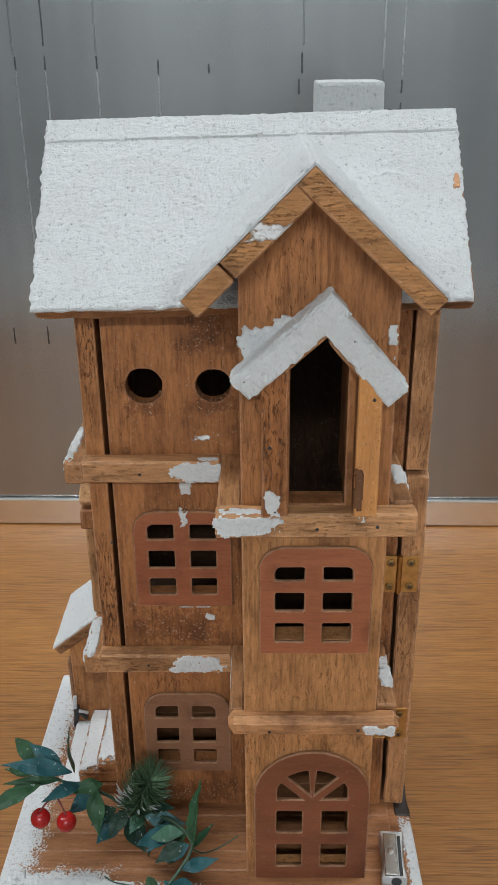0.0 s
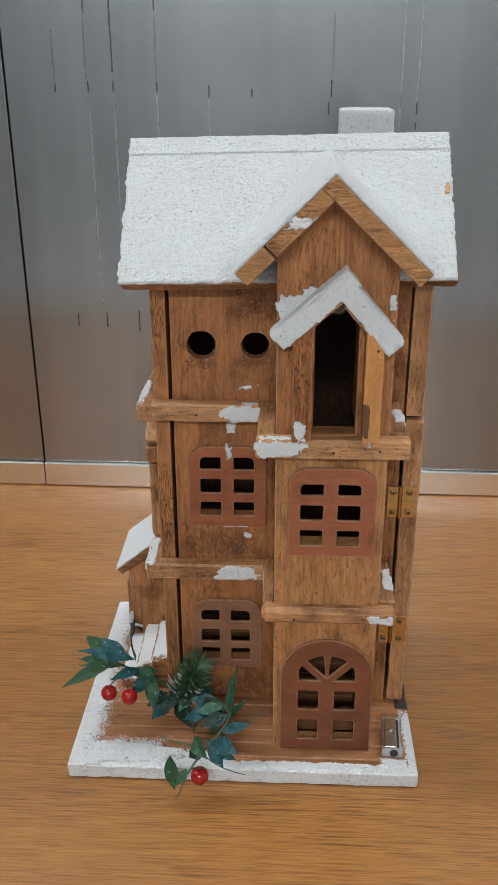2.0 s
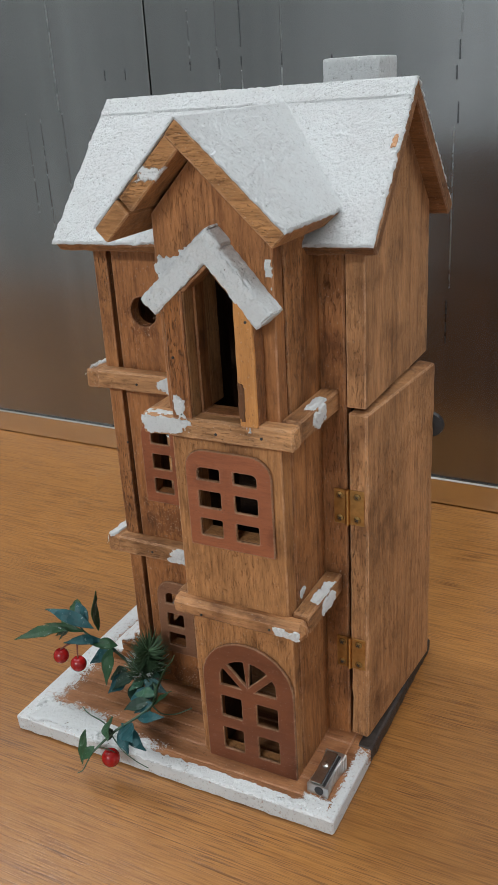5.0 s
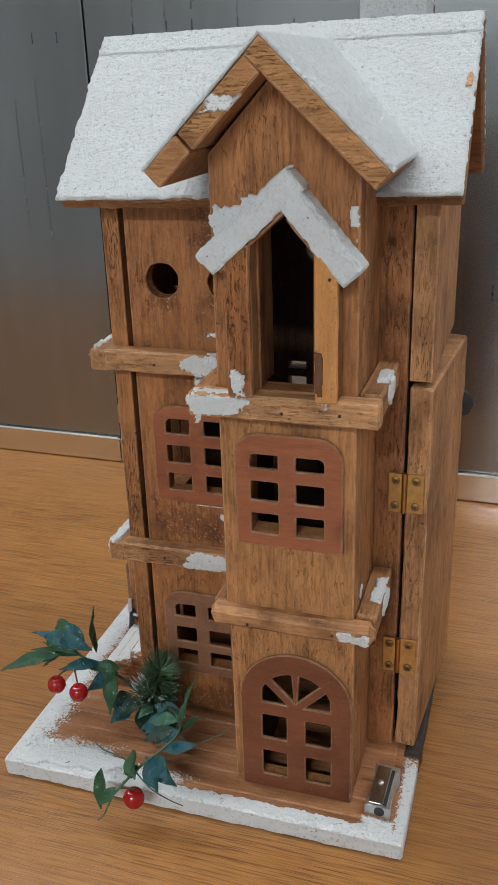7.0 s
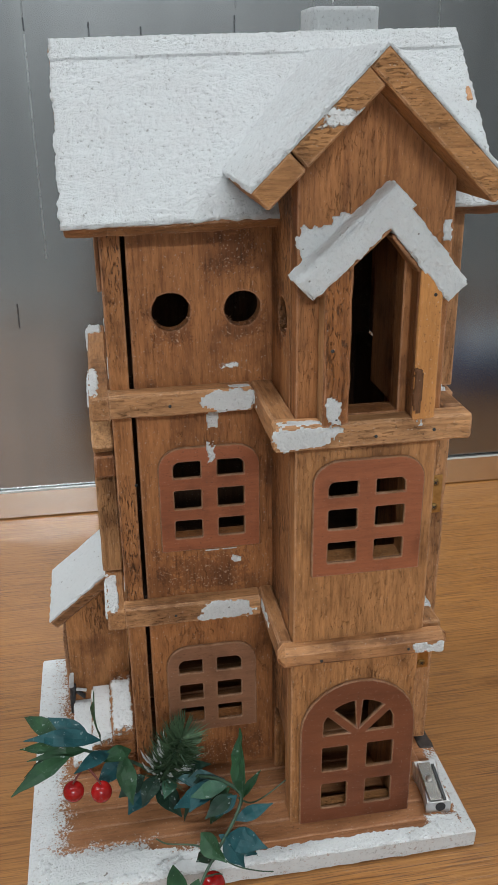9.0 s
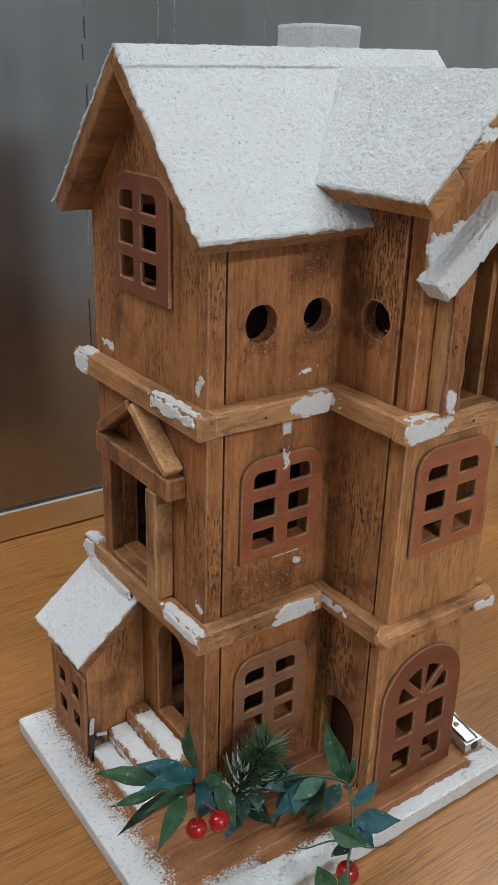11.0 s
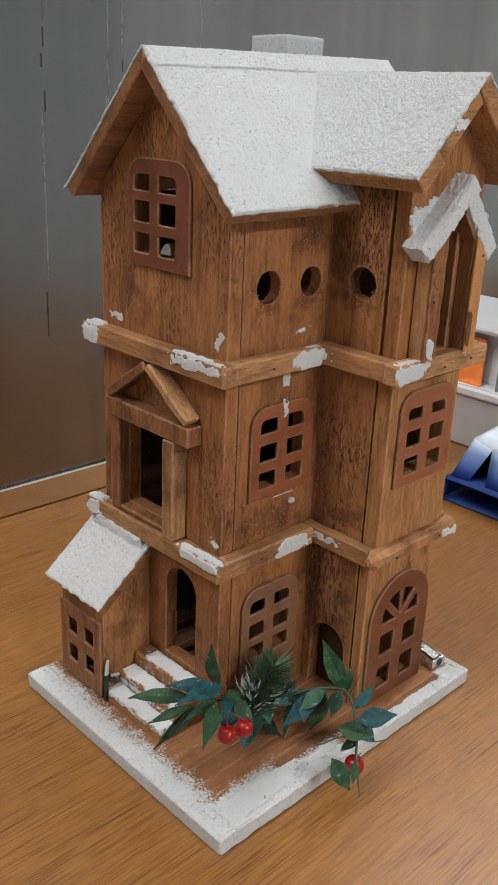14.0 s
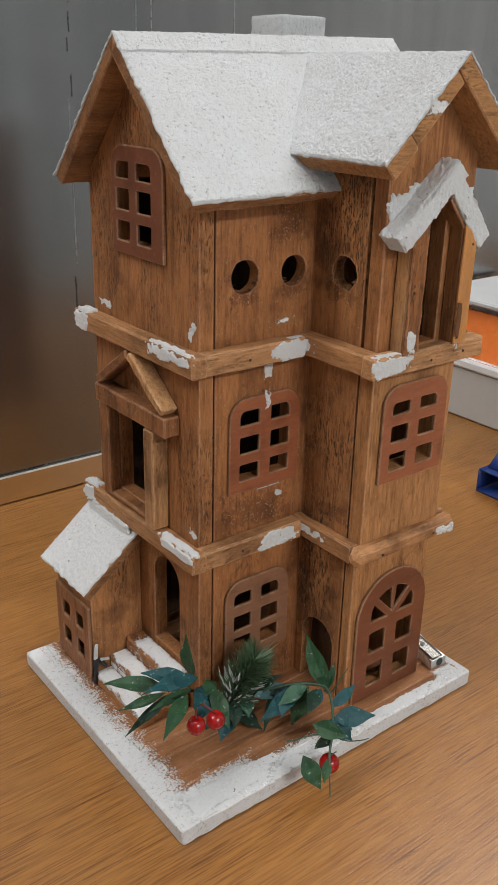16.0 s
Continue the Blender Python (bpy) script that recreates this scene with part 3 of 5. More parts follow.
for x, z0, z1 in ((-0.160, 0.390, 0.438), (-0.099, 0.390, 0.440), (-0.188, 0.389, 0.43), (-0.305, 0.225, 0.335), (-0.283, 0.212, 0.350), (-0.383, 0.25, 0.350), (-0.365, 0.24, 0.350),
                  (-0.337, 0.250, 0.350), (0.110, 0.345, 0.380), (0.052, 0.395, 0.440)):
    part("dim_scratch", slab(x - 0.0006, x + 0.0006, WALL_Y - 0.0002, WALL_Y + 0.002, z0, z1, cham=0.0002, rough=0.0002, step=0.01), mark_dim, wall)
for x, z0, z1 in ((-0.159, 0.190, 0.378), (-0.137, 0.190, 0.378), (-0.099, 0.22, 0.378), (-0.054, 0.30, 0.375), (0.108, 0.25, 0.344), (0.110, 0.382, 0.45), (0.124, 0.25, 0.348),
                  (0.124, 0.373, 0.45), (0.048, 0.20, 0.328), (0.110, 0.30, 0.40), (0.206, 0.30, 0.46), (-0.340, 0.352, 0.47)):
    part("pale_scratch", slab(x - 0.0006, x + 0.0006, WALL_Y - 0.0002, WALL_Y + 0.002, z0, z1, cham=0.0001, rough=0.0002, step=0.01), mark_pale, wall)

# ---- desk ----
desk = thing("desk", "oak veneered desk top with long straight grain", "desk")
part("desk_top", slab(-1.35, 1.45, -0.27, WALL_Y + 0.012, -0.028, 0.0, cham=0.002, rough=0, step=0.5), table_mat, desk)
for x in (-1.30, 1.40):
    part("leg", slab(x - 0.02, x + 0.02, -0.22, 0.34, -0.75, -0.0282, cham=0.002, rough=0, step=0.4), table_mat, desk)

# ---- birdhouse ----
house = thing("birdhouse", "tall three-storey wooden birdhouse with snow-painted roofs on a white-edged base", "birdhouse")
Z0 = 0.0100
part("base", slab(-0.1072, 0.1072, -0.0009, 0.1772, 0.0, Z0, cham=0.0009, rough=0.0006, step=0.004), post_base, house, "plank base with flaking white paint along its edges")

for k in range(14):
    y = 0.0102 + 0.0117 * k
    part("plank", slab(-0.0950, 0.0955, y, y + 0.0116, Z0 - 0.0006, Z0 + 0.0007 + 0.00022 * (k * 2 % 3), cham=0.0008, rough=0.0003), post_base, house)

edge_stain = plain("dark_stained_edge", (0.035, 0.026, 0.022), 0.55, 0, 0.5, 200, 0.5)
part("stained_edge", slab(0.0985, 0.1076, 0.0570, 0.1765, 0.0004, Z0 + 0.0007, cham=0.0012, rough=0.0006, step=0.004), edge_stain, house, "blackened back part of the base edge")

LX = -0.053          # outer face of the left wall
FY = 0.0655          # face of the main front
BX0, BX1 = 0.0185, 0.0785
RIDGE_Y, RIDGE_Z, EAVE_Y, EAVE_Z, BACK_Y = 0.113, 0.3655, 0.0485, 0.2975, 0.180


LIFT = 0.0036 / 0.179     # the roof climbs a little towards the right


def roof_z(y):
    """Height of the main roof's top face over y."""
    if y <= RIDGE_Y:
        return EAVE_Z + (y - EAVE_Y) * (RIDGE_Z - EAVE_Z) / (RIDGE_Y - EAVE_Y)
    return RIDGE_Z - (y - RIDGE_Y) * (RIDGE_Z - EAVE_Z) / (BACK_Y - RIDGE_Y)


def side_outline(y0, y1, z0, drop=0.0098):
    return [(y0, z0), (y1, z0), (y1, roof_z(y1) - drop), (RIDGE_Y, RIDGE_Z - drop), (y0, roof_z(y0) - drop)]


part("left_wall", panel(side_outline(0.0640, 0.1680, Z0),
                        [rect(0.1010, 0.1365, 0.2685, 0.3095), rect(0.1060, 0.1440, 0.1235, 0.1740), arch(0.0835, 0.1095, 0.0380, 0.0975)],
                        lambda u, v: Vector((LX, u, v)), (0.0085, 0, 0)), wood_left, house)
part("front_wall", panel(rect(LX + 0.0105, BX0 + 0.004, Z0, 0.3045),
                         [round_hole(-0.0250, 0.2590, 0.0083, fray=0.07), round_hole(0.0058, 0.2590, 0.0078, fray=0.08),
                          rect(-0.0285, 0.0060, 0.1500, 0.1910), rect(-0.0305, 0.0035, 0.0420, 0.0825)],
                         lambda u, v: Vector((u, FY, v)), (0, 0.0075, 0)), wood_front, house)
part("front_wall", slab(BX1 - 0.003, 0.0918, FY, FY + 0.0075, Z0, 0.3045), wood_strip, house)
# the first sheet is added, its dark colour standing for shade behind the openings
for name, y, deep, mat in (("back_lining", 0.1600, 0.0036, wood_inner_shade), ("back_wall", 0.1638, 0.0042, wood_wall)):
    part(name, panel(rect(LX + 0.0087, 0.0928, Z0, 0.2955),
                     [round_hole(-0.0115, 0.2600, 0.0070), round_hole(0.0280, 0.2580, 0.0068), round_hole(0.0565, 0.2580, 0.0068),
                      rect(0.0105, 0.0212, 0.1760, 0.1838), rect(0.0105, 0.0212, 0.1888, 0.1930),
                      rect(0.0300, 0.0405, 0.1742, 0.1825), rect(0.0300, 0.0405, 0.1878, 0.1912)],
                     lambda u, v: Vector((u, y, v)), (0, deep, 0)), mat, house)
part("right_wall", panel(side_outline(0.0640, 0.1680, 0.2180, 0.0055), [], lambda u, v: Vector((0.0930, u, v)), (0.0100, 0, 0)), wood_side, house)
# added board and floor: block the view through, coloured dark as inner shade
part("inner_wall", slab(0.0850, 0.0916, 0.0735, 0.1598, Z0 + 0.0002, 0.2185), wood_inner_shade, house)
part("inner_floor", slab(LX + 0.009, 0.0848, 0.074, 0.1595, 0.1100, 0.1150), wood_inner_shade, house)

# bay
part("bay_left_wall", panel([(0.0276, Z0), (0.0325, Z0), (0.0325, 0.0440)] + [(0.0455 - 0.0130 * math.cos(math.pi * k / 12), 0.0440 + 0.0130 * math.sin(math.pi * k / 12)) for k in range(1, 12)] +
                            [(0.0585, 0.0440), (0.0585, Z0), (0.0652, Z0), (0.0652, 0.3150), (0.0276, 0.3150)],
                            [round_hole(0.0420, 0.2605, 0.0085, fray=0.20)], lambda u, v: Vector((BX0, u, v)), (0.0075, 0, 0)), wood_dark, house)
part("bay_right_wall", slab(BX1 - 0.0075, BX1, 0.0278, 0.0652, Z0, 0.3150), wood_wall, house)
part("bay_front_lower", panel(rect(BX0, BX1, Z0, 0.1130), [arch(0.0305, 0.0705, 0.0175, 0.0830)], lambda u, v: Vector((u, 0.0200, v)), (0, 0.0066, 0)), wood_bay, house)
part("bay_front_middle", panel(rect(BX0, BX1, 0.1131, 0.2190), [rect(0.0320, 0.0660, 0.1590, 0.1980)], lambda u, v: Vector((u, 0.0165, v)), (0, 0.0100, 0)), wood_bay, house)
part("bay_front_upper", panel([(BX0, 0.2192), (BX1, 0.2192), (BX1, 0.3165), (0.0455, 0.3480), (BX0, 0.3195)],
                              [[(0.0380, 0.2262), (0.0602, 0.2262), (0.0602, 0.2900), (0.0510, 0.3010), (0.0380, 0.2880)]],
                              lambda u, v: Vector((u, 0.0165, v)), (0, 0.0090, 0)), wood_bay_top, house)
part("balcony_floor", slab(0.0190, 0.0780, 0.0100, 0.0300, 0.2193, 0.2255), wood_wall, house)
part("opening_jamb", slab(0.0612, 0.0645, 0.0258, 0.0560, 0.2257, 0.3000), wood_porch, house)
part("opening_jamb", slab(0.0340, 0.0372, 0.0258, 0.0385, 0.2257, 0.3000), porch_pale, house)
for x0, x1, top, body, face, lab in ((0.0268, 0.0372, 0.2880, porch_pale, post_wood, "stained post facing with chipped white paint at its foot"),
                                      (0.0630, 0.0722, 0.2850, wood_porch, post_orange, "orange-stained post facing with a dark chip")):
    post = part("balcony_post", slab(x0 + 0.0001, x1 - 0.0001, 0.0079, 0.0163, 0.2257, top), body, house)
    part("facing", slab(x0, x1, 0.0060, 0.0078, 0.2257, top), face, post, lab)


# added sheets behind arch and round hole, shade given by their dark colour
part("bay_lining", slab(BX0 + 0.0078, BX0 + 0.0098, 0.0285, 0.0645, Z0 + 0.0002, 0.1000), wood_inner_shade, house)
part("bay_lining", panel(rect(0.0285, 0.0645, 0.1002, 0.3000), [round_hole(0.0420, 0.2605, 0.0088, fray=0.20)], lambda u, v: Vector((BX0 + 0.0078, u, v)), (0.0020, 0, 0)), wood_inner_shade, house)

# ledges round both storeys
for top in (0.2262, 0.1195):
    low = top - 0.0108
    up = top > 0.2
    ly = 0.0075 if up else 0.0105
    bx = 0.0088 if up else 0.0118
    part("ledge", slab(-0.0545, bx - 0.0002, 0.0562, FY - 0.0002, low, top, cham=0.0009), ledge_x, house)
    part("ledge", slab(-0.0622, LX - 0.0002, 0.0562, 0.1755, low - 0.0003, top - 0.0003, cham=0.0009), ledge_y, house)
    part("ledge", slab(bx, BX0 - 0.0002, ly + 0.0065, FY - 0.0002, low + 0.0003, top + 0.0003, cham=0.0009), ledge_y, house)
    part("ledge", slab(bx - 0.0006, 0.0890, ly, (0.0163 if up else 0.0198), low, top, cham=0.0030 if not up else 0.0009), ledge_x if up else ledge_log, house)
    part("ledge", slab(BX1 + 0.0002, 0.0884, ly + 0.0095, FY - 0.0002, low + 0.0003, top + 0.0006, cham=0.0009), ledge_y, house)

# main roof
TH = 0.0066
XL, XR = -0.0670, 0.1122
RISE = Vector((0, 0, LIFT * (XR - XL)))
for name, y_low in (("front", EAVE_Y), ("back", BACK_Y)):
    d = Vector((0, RIDGE_Y - y_low, RIDGE_Z - EAVE_Z)).normalized()
    n = Vector((0, -d.z, d.y)) if y_low < RIDGE_Y else Vector((0, d.z, -d.y))
    n = n if n.z > 0 else -n
    low, high = Vector((0, y_low, EAVE_Z)), Vector((0, RIDGE_Y, RIDGE_Z))
    long = (high - low).length
    part("roof_board", beam(Vector((XL, 0, 0)) + (low + high) / 2 - n * TH / 2, Vector((XR, 0, 0)) + RISE + (low + high) / 2 - n * TH / 2, d, long, TH, rough=0.0010, step=0.004), wood_roof, house)
    e = Vector((XL - 0.0003, 0, 0)), Vector((XR + 0.0003, 0, 0)) + RISE
    cut = d * 0.0115 if y_low < RIDGE_Y else d * 0.0
    part("roof_snow", snow_sheet(e[0] + low, e[1] + low, e[1] + high - cut, e[0] + high - cut, n), snow_mat, house, "gritty white snow paint with glitter")
    if y_low < RIDGE_Y:
        part("ridge_snow", snow_sheet(e[0] + high - cut * 1.03, e[1] + high - cut * 1.03, e[1] + high + d * 0.0006, e[0] + high + d * 0.0006, n, thick=0.0015), snow_mat, house)

# gable roof over the bay
AX, AZ = 0.0450, 0.3605
for tip_x, tip_z, seams in ((-0.0015, 0.3150, (0.335,)), (0.0925, 0.3150, ())):
    tip, apex = Vector((tip_x, 0, tip_z)), Vector((AX, 0, AZ))
    d = (apex - tip).normalized()
    n = Vector((-d.z, 0, d.x))
    n = n if n.z > 0 else -n
    long = (apex - tip).length
    cuts = [0.0, *seams, 1.0]
    thick = 0.0088
    run = long - (thick * 0.98 if seams else 0)
    for a, b in zip(cuts, cuts[1:]):
        s0, s1 = a * run + (0.0004 if a else 0), b * run - (0.0004 if b < 1 else 0)
        y_of = lambda s: 0.060 + 0.053 * s / long
        part("gable_board", panel([(s0, 0.0 + (0.0012 if a else 0)), (s1, 0.0 + (0.0012 if a else 0)), (s1, y_of(s1)), (s0, y_of(s0))], [],
                                  lambda s, y: tip + d * s + Vector((0, y, 0)) - n * thick, n * thick, 0.0007), wood_gable, house)
    part("gable_snow", snow_sheet(tip, apex, apex + Vector((0, 0.113, 0)), tip + Vector((0, 0.0680, 0)), n, thick=0.0015), snow_mat, house, "gritty white snow paint with glitter")

# snow-covered hood over the balcony opening
for p0, p1 in (((0.0192, 0.2792), (0.0560, 0.3118)), ((0.0778, 0.2758), (0.0488, 0.3095))):
    a, b = Vector((p0[0], 0.0120, p0[1])), Vector((p1[0], 0.0120, p1[1]))
    d = (b - a).normalized()
    part("hood_board", beam(a, b, (0, 1, 0), 0.0116, 0.0094, cham=0.0009, rough=0.0003, step=0.0035), lifted_paint_mat, house, "hood board caked in white snow paint")
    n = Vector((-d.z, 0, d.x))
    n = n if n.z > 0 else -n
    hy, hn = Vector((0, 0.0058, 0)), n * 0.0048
    part("hood_snow", snow_sheet(a - hn - hy, b - hn - hy, b + hn - hy, a + hn - hy, (0, -1, 0), 0.0008, 0.0008, 0.0014, 0.00065), lifted_paint_mat, house)
    part("hood_snow", snow_sheet(a + hn - hy, b + hn - hy, b + hn + hy, a + hn + hy, n, 0.0010, 0.0008, 0.0016, 0.00050), lifted_paint_mat, house)
    part("hood_snow", snow_sheet(a - hn - hy, a + hn - hy, a + hn + hy, a - hn + hy, -d, 0.0005, 0.0010, 0.0006, 0.00028), lifted_paint_mat, house)
    c = -n * 0.0054
    part("hood_batten", beam(a + d * 0.002 + c + Vector((0, 0.0008, 0)), b - d * 0.011 + c + Vector((0, 0.0008, 0)), (0, 1, 0), 0.0105, 0.0016), hood_wood, house)

# chimney
part("chimney", slab(0.0535, 0.0838, 0.1385, 0.1665, 0.3060, 0.3795, cham=0.0012, rough=0.0006, step=0.006), snow_mat, house, "square chimney block covered in white grit")

for c00, c10, c11, c01, up in (((0.0535, 0.1385, 0.345), (0.0838, 0.1385, 0.345), (0.0838, 0.1385, 0.3795), (0.0535, 0.1385, 0.3795), (0, -1, 0)),
                               ((0.0535, 0.1665, 0.345), (0.0535, 0.1385, 0.345), (0.0535, 0.1385, 0.3795), (0.0535, 0.1665, 0.3795), (-1, 0, 0)),
                               ((0.0838, 0.1385, 0.345), (0.0838, 0.1665, 0.345), (0.0838, 0.1665, 0.3795), (0.0838, 0.1385, 0.3795), (1, 0, 0)),
                               ((0.0535, 0.1385, 0.3795), (0.0838, 0.1385, 0.3795), (0.0838, 0.1665, 0.3795), (0.0535, 0.1665, 0.3795), (0, 0, 1))):
    part("chimney_grit", snow_sheet(c00, c10, c11, c01, up, 0.0005, 0.0011, 0.0004, 0.00022), snow_mat, house)

# window and door plates
def panes(cols, rows, r=0.0008):
    return [rect(u0, u1, v0, v1, r) for u0, u1 in cols for v0, v1 in rows]


def top_panes(cols, row):
    """The upper two panes, each with its outer corner cut round."""
    (a0, a1), (b0, b1) = cols
    v0, v1 = row
    k = (v1 - v0) * 0.42
    q = [(math.cos(radians(t)), math.sin(radians(t))) for t in (180, 160, 140, 120, 100)]
    left = [(a0, v0), (a1, v0), (a1, v1)] + [(a0 + k + k * c, v1 - k + k * s) for c, s in reversed(q)]
    right = [(b0, v0), (b1, v0)] + [(b1 - k - k * c, v1 - k + k * s) for c, s in q] + [(b0, v1)]
    return [left, right]


def soft_top(u0, u1, v0, v1, drop, r=0.0):
    """A plate whose top corners sweep round into a nearly flat head."""
    w = (u1 - u0) * 0.24
    pts = [(u0, v0), (u1, v0)]
    pts += [(u1 - w + w * math.cos(radians(t)), v1 - drop + drop * math.sin(radians(t))) for t in range(0, 91, 15)]
    pts += [(u0 + w - w * math.cos(radians(t)), v1 - drop + drop * math.sin(radians(t))) for t in range(90, -1, -15)]
    return pts


PT = 0.0020
cols = ((0.0325, 0.0448), (0.0528, 0.0652))
pale_edges(part("window_plate", panel(soft_top(0.0256, 0.0735, 0.1530, 0.2070, 0.0105), panes(cols, ((0.1595, 0.1690), (0.1755, 0.1845))) + top_panes(cols, (0.1908, 0.1972)),
                           lambda u, v: Vector((u, 0.0163, v)), (0, -PT, 0), 0.0005), (plate_red, ply_edge), house, "reddish plywood window plate with six cut-out panes"), 1)
cols = ((-0.0275, -0.0150), (-0.0072, 0.0050))
pale_edges(part("window_plate", panel(soft_top(-0.0345, 0.0125, 0.1440, 0.1970, 0.0105), panes(cols, ((0.1510, 0.1600), (0.1662, 0.1755))) + top_panes(cols, (0.1820, 0.1898)),
                           lambda u, v: Vector((u, FY - 0.0002, v)), (0, -PT, 0), 0.0005), (plate_red, ply_edge), house, "reddish plywood window plate with six cut-out panes"), 1)
cols = ((-0.0292, -0.0175), (-0.0100, 0.0022))
pale_edges(part("window_plate", panel(soft_top(-0.0355, 0.0100, 0.0370, 0.0895, 0.0115), panes(cols, ((0.0430, 0.0520), (0.0572, 0.0665))) + top_panes(cols, (0.0735, 0.0812)),
                           lambda u, v: Vector((u, FY - 0.0002, v)), (0, -PT, 0), 0.0005), (plate_grey, ply_edge), house, "faded grey-brown plywood window plate with six cut-out panes"), 1)
cols = ((0.1025, 0.1156), (0.1230, 0.1355))
pale_edges(part("window_plate", panel(soft_top(0.0915, 0.1400, 0.2630, 0.3165, 0.0110), panes(cols, ((0.2695, 0.2795), (0.2850, 0.2955))) + top_panes(cols, (0.3005, 0.3085)),
                           lambda u, v: Vector((LX - 0.0002, u, v)), (-PT, 0, 0), 0.0005), (plate_brown, ply_edge), house, "dark brown plywood window plate with six cut-out panes"), 0)

fan_c, fan_v = 0.0507, 0.0625
fan = []
for a0, a1, r0, r1 in ((96, 128, 0.0025, 0.0195), (52, 84, 0.0025, 0.0195)):
    fan.append([(fan_c + r0 * math.cos(radians((a0 + a1) / 2)), fan_v + r0 + 0.0015)] + [(fan_c + r1 * math.cos(radians(a0 + (a1 - a0) * k / 4)), fan_v + r1 * math.sin(radians(a0 + (a1 - a0) * k / 4))) for k in range(5)])
fan.append([(fan_c - 0.0170, fan_v + 0.0012), (fan_c - 0.0045, fan_v + 0.0012), (fan_c - 0.0150, fan_v + 0.0118), (fan_c - 0.0168, fan_v + 0.0085)])
fan.append([(fan_c + 0.0045, fan_v + 0.0012), (fan_c + 0.0170, fan_v + 0.0012), (fan_c + 0.0168, fan_v + 0.0085), (fan_c + 0.0150, fan_v + 0.0118)])
cols = ((0.0335, 0.0460), (0.0555, 0.0682))
pale_edges(part("door_plate", panel(arch(0.0227, 0.0785, Z0 + 0.0003, 0.0935, 0.0270), panes(cols, ((0.0190, 0.0338), (0.0420, 0.0560))) + fan,
                         lambda u, v: Vector((u, 0.0198, v)), (0, -PT, 0), 0.0005), (plate_brown, ply_edge), house, "smooth brown arched door plate with fanlight cut-outs"), 1)

# porch on the left wall
part("porch_beam", slab(-0.0628, LX - 0.0002, 0.0812, 0.1535, 0.1775, 0.1880), wood_porch, house)
for y0, y1 in ((0.0835, 0.1155), (0.1505, 0.1170)):
    a, b = Vector((-0.0582, y0, 0.1902)), Vector((-0.0582, y1, 0.2133))
    part("porch_rafter", beam(a, b, (1, 0, 0), 0.0098, 0.0050, rough=0.0006, step=0.003), porch_pale if y0 < 0.1 else wood_porch, house)
part("porch_post", slab(-0.0632, LX - 0.0002, 0.0925, 0.1018, 0.1198, 0.1772), porch_pale, house)
part("porch_post", slab(-0.0605, LX - 0.0002, 0.1440, 0.1520, 0.1198, 0.1772), wood_porch, house)
part("porch_sill", slab(-0.0600, LX + 0.0060, 0.1062, 0.1438, 0.1198, 0.1228), wood_wall, house)

# lean-to shed
SH_Y0, SH_Y1 = 0.1245, 0.1665
part("shed_wall", panel([(-0.0870, Z0), (-0.0535, Z0), (-0.0535, 0.1020), (-0.0870, 0.0745)], [], lambda u, v: Vector((u, SH_Y0, v)), (0, 0.006, 0)), wood_dark, house)
part("shed_wall", panel([(-0.0870, Z0), (-0.0535, Z0), (-0.0535, 0.1020), (-0.0870, 0.0745)], [], lambda u, v: Vector((u, SH_Y1 - 0.006, v)), (0, 0.006, 0)), wood_wall, house)
part("shed_wall", panel(rect(SH_Y0 + 0.0062, SH_Y1 - 0.0062, Z0, 0.0745), [rect(0.1320, 0.1600, 0.0190, 0.0520)], lambda u, v: Vector((-0.0870, u, v)), (0.005, 0, 0)), wood_wall, house)
pale_edges(part("shed_window_plate", panel(rect(SH_Y0 + 0.0003, SH_Y1 - 0.0005, 0.0125, 0.0625), panes(((0.1320, 0.1410), (0.1488, 0.1580)), ((0.0235, 0.0345), (0.0425, 0.0530))),
                                lambda u, v: Vector((-0.0872, u, v)), (-PT, 0, 0), 0.0005), (plate_shed, ply_edge), house, "small plywood window plate with four cut-out panes"), 0)
a, b = Vector((-0.0945, 0, 0.0765)), Vector((-0.0540, 0, 0.1098))
d = (b - a).normalized()
n = Vector((-d.z, 0, d.x))
mid = (a + b) / 2 - n * 0.003
part("shed_roof", beam(mid + Vector((0, 0.1175, 0)), mid + Vector((0, 0.1725, 0)), d, (b - a).length, 0.006), wood_roof, house)
part("shed_snow", snow_sheet(a + Vector((0, 0.1178, 0)), b + Vector((0, 0.1178, 0)), b + Vector((0, 0.1722, 0)), a + Vector((0, 0.1722, 0)), n, thick=0.0014), lifted_paint_mat, house, "white snow paint on the lean-to roof")

# bark chips wedged between shed and steps
part("bark_chip", beam((-0.0880, 0.1215, Z0 + 0.0012), (-0.0862, 0.1226, 0.0300), (1, 0.4, 0), 0.0030, 0.0022, cham=0.0006, rough=0.0012, step=0.0025), black, house, "dark splintered bark chip")
part("bark_chip", beam((-0.0800, 0.1222, 0.0212), (-0.0852, 0.1216, 0.0262), (0, 1, 0.3), 0.0024, 0.0020, cham=0.0006, rough=0.0012, step=0.0025), black, house, "dark splintered bark chip")
part("paint_chip", beam((-0.0872, 0.1212, 0.0292), (-0.0858, 0.1218, 0.0392), (1, 0.4, 0), 0.0024, 0.0014, cham=0.0004, rough=0.0009, step=0.0025), snow_mat, house, "white paint chip on the shed corner")
part("paint_chip", beam((-0.0790, 0.1208, 0.0262), (-0.0850, 0.1206, 0.0280), (0, 1, 0.3), 0.0018, 0.0012, cham=0.0004, rough=0.0008, step=0.0025), snow_mat, house, "white paint chip on the shed corner")

